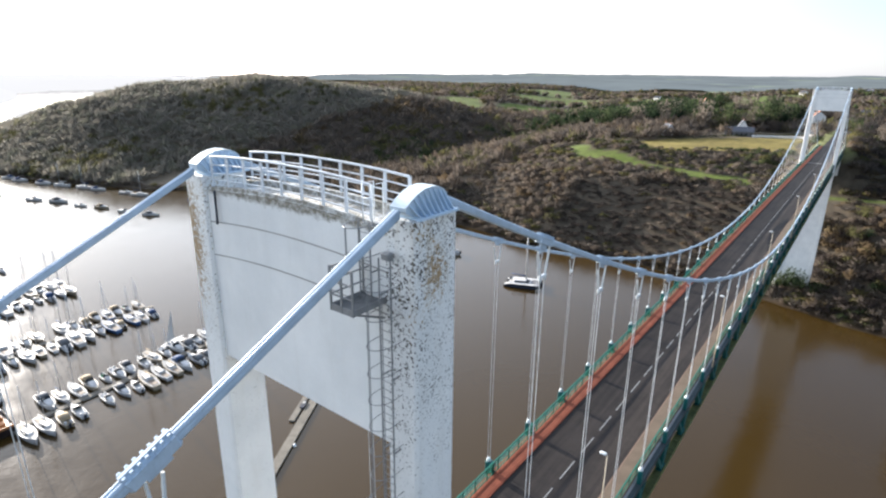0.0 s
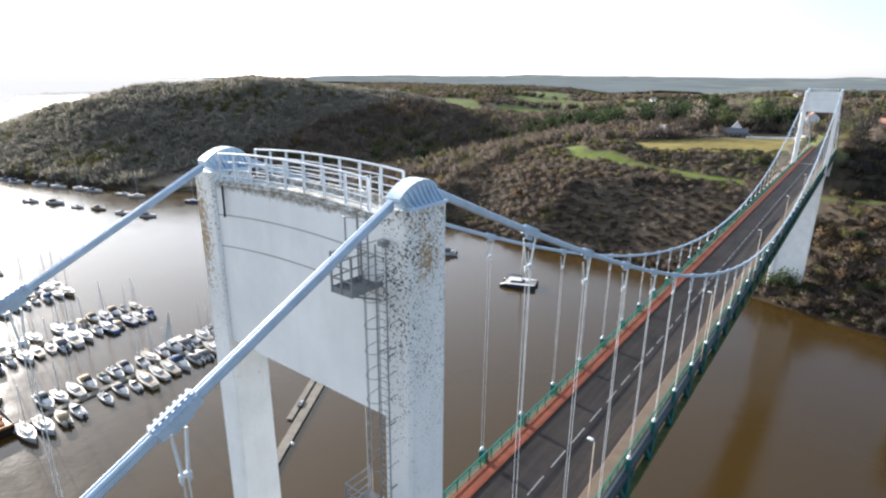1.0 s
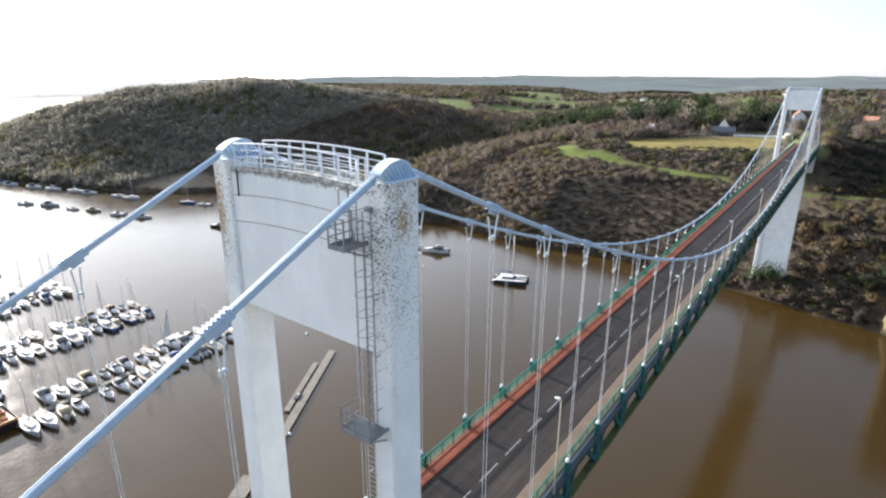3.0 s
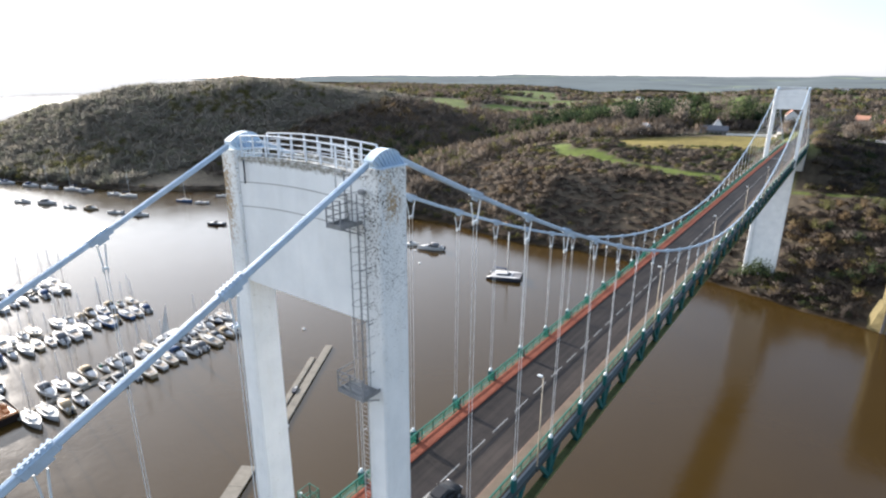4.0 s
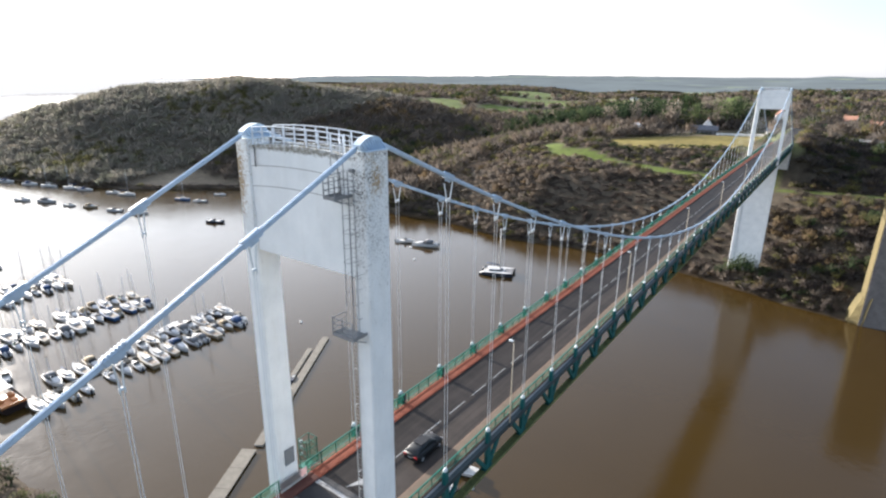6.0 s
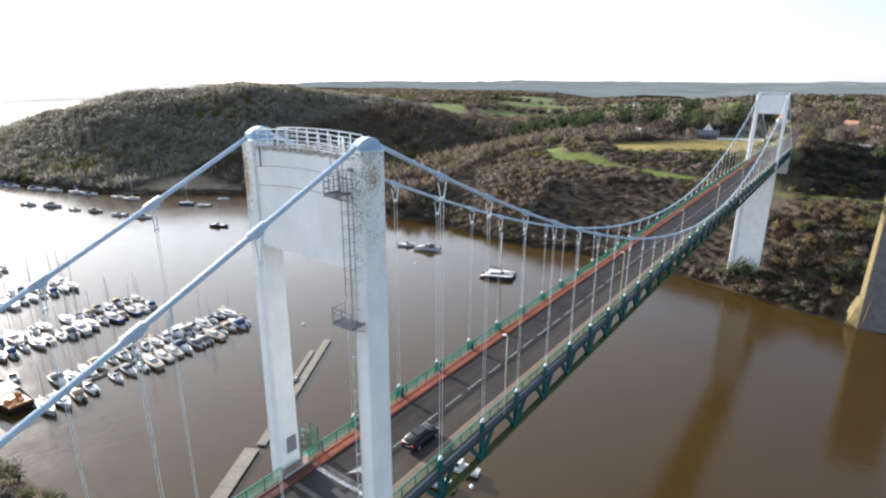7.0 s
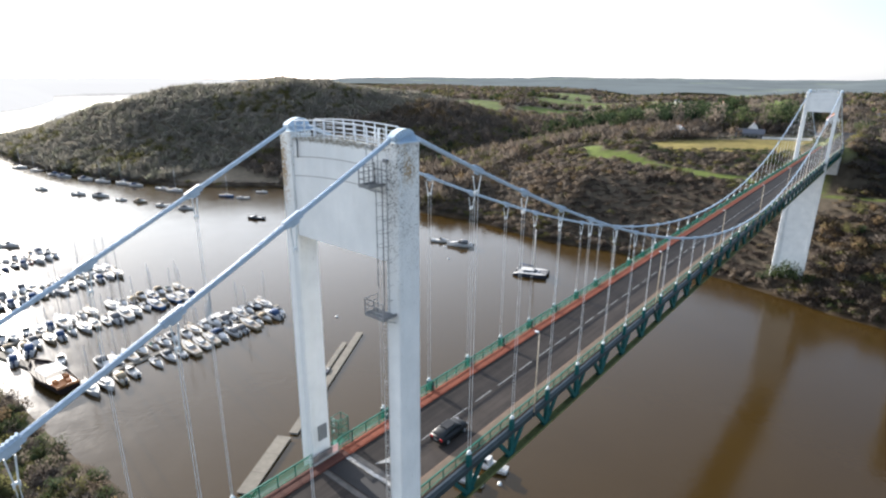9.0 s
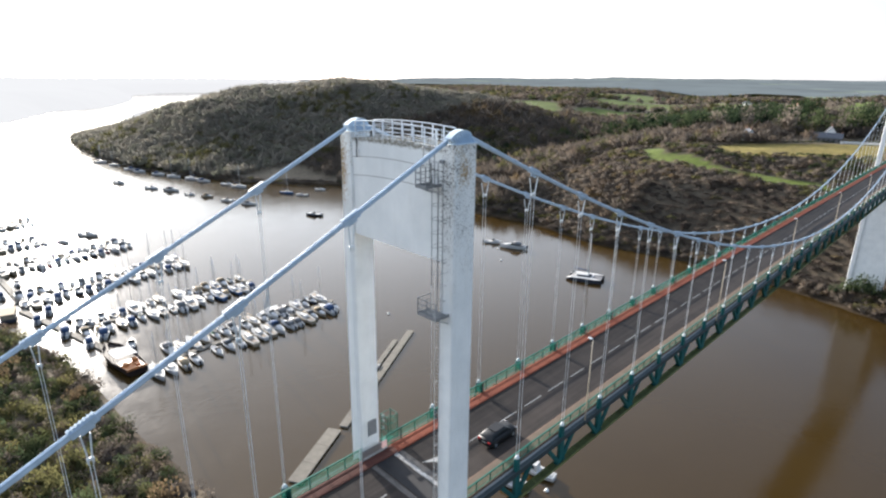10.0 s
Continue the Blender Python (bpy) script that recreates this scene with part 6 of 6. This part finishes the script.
sail.rings([[(-0.02 + 0.22 * math.sin(math.pi * k / 6) * (1 - j / 8), 0.55 - (2.7 * (1 - j / 8)) * k / 6, 1.6 + 8.5 * j / 8) for k in reversed(range(7))] for j in range(9)], closed=False, cap=False, soft=True)
part("sail", sail, MAT_COVER_WHITE, s1, "white mainsail")

# ---- houses ----
def house(x, y, z, rz, w, l, h, roof_h, wall_mat, roof_mat, label, rows=2, chim=True):
    """A gabled house along its own y: walls, roof slopes, chimneys, windows and a door."""
    hs = thing("house", label, "house", "houses", at=(x, y, z), rz=rz)
    s = Shape()
    ring = lambda yy: [(-w / 2, yy, -2.5), (w / 2, yy, -2.5), (w / 2, yy, h), (0, yy, h + roof_h), (-w / 2, yy, h)]
    s.rings([ring(-l / 2), ring(l / 2)])
    part("wall", s, wall_mat, hs)
    for side in (-1, 1):
        sl = Shape()
        e = 0.4
        a, b = (side * (w / 2 + e), h - e * roof_h / (w / 2)), (0, h + roof_h)
        lo = [(a[0], -l / 2 - e, a[1]), (a[0], l / 2 + e, a[1]), (b[0], l / 2 + e, b[1]), (b[0], -l / 2 - e, b[1])]
        sl.hexa(lo, [(p[0], p[1], p[2] + 0.22) for p in lo])
        rf = part("roof", sl, roof_mat, hs)
    if chim:
        for yy in (-l / 2 + 0.6, l / 2 - 0.6):
            part("chimney", Shape().block((0, yy, h + roof_h + 0.5), (0.8, 0.7, 1.8), 0.06), MAT_TILE, rf)
    for side in (-1, 1):
        for k in range(int(l / 3.2)):
            for r in range(rows):
                yy = -l / 2 + 1.8 + 3.2 * k
                zz = 1.4 + 2.7 * r
                if zz + 0.8 < h:
                    wdw = part("window", Shape().box((side * w / 2, yy, zz), (0.16, 1.0, 1.3)), MAT_GLASS_DK, hs)
                    part("sill", Shape().box((side * (w / 2 + 0.05), yy, zz - 0.7), (0.26, 1.2, 0.1)), MAT_CONC, wdw)
    for yy in (-1, 1):
        for k in (-1, 1):
            part("window", Shape().box((k * w * 0.22, yy * l / 2, 1.6), (1.0, 0.16, 1.3)), MAT_GLASS_DK, hs)
    part("door", Shape().box((0, -l / 2, 1.05), (1.0, 0.18, 2.1)), MAT_TEAK, hs)
    return hs


def on_ground(x, y):
    return float(height(np.array([float(x)]), np.array([float(y)]))[0])


HOMES = [(-70, 497, 14, 7.6, 10.5, 5.4, 5.4, MAT_RENDER, MAT_SLATE, "white rendered house with a steep slate roof beyond the pasture"),
         (-69, 481, 99, 9, 20, 3.2, 3.4, MAT_GREYBOARD, MAT_SLATE, "long low grey barn beside the white house"),
         (-118, 461, 40, 7, 10, 4.6, 4.0, MAT_RENDER, MAT_SLATE, "small white house among bare trees"),
         (-182, 850, 20, 8, 11, 9.0, 6.5, MAT_RENDER, MAT_TILE, "tall white house with a red roof in the trees"),
         (-30, 640, 10, 10, 18, 6.0, 4.5, MAT_RENDER, MAT_TILE, "white building at the road's end"),
         (8, 690, 80, 9, 14, 5.0, 4.5, MAT_RENDER, MAT_SLATE, "white house at the road's end"),
         (28, 610, 60, 8, 12, 5.0, 4.5, MAT_RENDER, MAT_TILE, "house with a clay roof beside the road"),
         (36, 395, 85, 6, 22, 2.8, 1.0, MAT_CONC, MAT_GREYBOARD, "low flat concrete building below the road"),
         (-352, 1190, 70, 9, 14, 4.5, 3.0, MAT_RENDER, MAT_SLATE, "white farm buildings among far fields"),
         (-16, 486, 70, 8, 16, 4.6, 3.6, MAT_RENDER, MAT_SLATE, "white house behind the far tower beside the road"),
         (-140, 760, 10, 7, 7, 9.0, 4.5, MAT_RENDER, MAT_TILE, "tall narrow white house with a reddish roof among trees"),
         (46, 560, 40, 8, 13, 5.0, 4.0, MAT_RENDER, MAT_TILE, "pale pink house with a clay roof on the plateau"),
         (-250, 1500, 30, 9, 14, 5.0, 4.0, MAT_RENDER, MAT_SLATE, "far white house among winter trees"),
         (-120, 1420, 60, 9, 14, 5.0, 4.0, MAT_RENDER, MAT_SLATE, "far white house among winter trees"),
         (-60, 1250, 10, 9, 14, 5.0, 4.0, MAT_RENDER, MAT_TILE, "far house with a clay tile roof"),
         (-20, 1650, 50, 14, 40, 6.0, 4.0, MAT_RENDER, MAT_SLATE, "far white building among winter trees"),
         (-300, 1900, 20, 16, 50, 6.0, 4.0, MAT_RENDER, MAT_SLATE, "far white building among winter trees")]
for x, y, rz, w, l, h, rh, wm, rm, label in HOMES:
    house(x, y, on_ground(x, y) + 0.3, rz, w, l, h, rh, wm, rm, label)

wall = Shape()
for x, y in ((-58 + 2.4 * k, 478 + 0.9 * k) for k in range(20)):
    wall.block((x, y, on_ground(x, y) + 0.4), (2.36, 0.35, 2.6), 0.05)
solid("garden_wall", wall, MAT_RENDER, "long pale garden wall behind the pasture", "wall")

# ---- approach road beyond the far end ----
road = Shape()
road.box((0, (Y1 + 441) / 2, DECK - 0.2), (7.4, 441 - Y1, 0.3)).box((0, (Y0 - 460) / 2, DECK - 0.2), (7.4, 460 + Y0, 0.3))
solid("road", road, MAT_ASPHALT, "grey asphalt approach road", "road", kind="structure")
abut = thing("bridge_abutment", "concrete abutment carrying the end of the deck", "abutment", "abutments")
for yc in (Y0, Y1):
    part("wall", Shape().block((0, yc + (3.5 if yc > 0 else -3.5), DECK - 7.4), (9.8, 12.0, 13.6), 0.2), MAT_CONC, abut)

# ---- the old masonry pier upstream ----
pier = thing("stone_pier", "old tapered granite bridge pier with a lichened corner", "pier", at=(54.3, 240, -1), rz=4)
core = Shape()
core.rings([[(-a, -b, z), (a, -b, z), (a, b, z), (-a, b, z)] for z, a, b in ((0, 9.3, 6.7), (5, 9.0, 6.5), (30, 8.7, 6.1), (62, 8.4, 5.8))])
part("core", core, MAT_STONE, pier)
# sunward face: lichen with its sunlit gold mixed into the colour
lit = Shape()
lit.rings([[(-a - 0.25, -b + 0.4, z), (-a + 0.1, -b + 0.4, z), (-a + 0.1, b - 0.4, z), (-a - 0.25, b - 0.4, z)] for z, a, b in ((0, 9.3, 6.7), (5, 9.0, 6.5), (30, 8.7, 6.1), (62, 8.4, 5.8))])
part("lichened_face", lit, MAT_LICHEN, pier, "yellow-lichened narrow face")
butt = Shape()
butt.rings([[(-13.2 + t, -4.2, z), (-8 + t * 0.3, -6.9, z), (-8 + t * 0.3, 2.0, z), (-14.2 + t, 1.0, z)] for z, t in ((0, 0), (1.6, 0.1), (2.4, 0.9), (7.5, 2.2), (12.0, 3.6), (12.8, 4.6))])
part("buttress", butt, MAT_LICHEN, pier, "low sloping granite buttress with pale lichen")
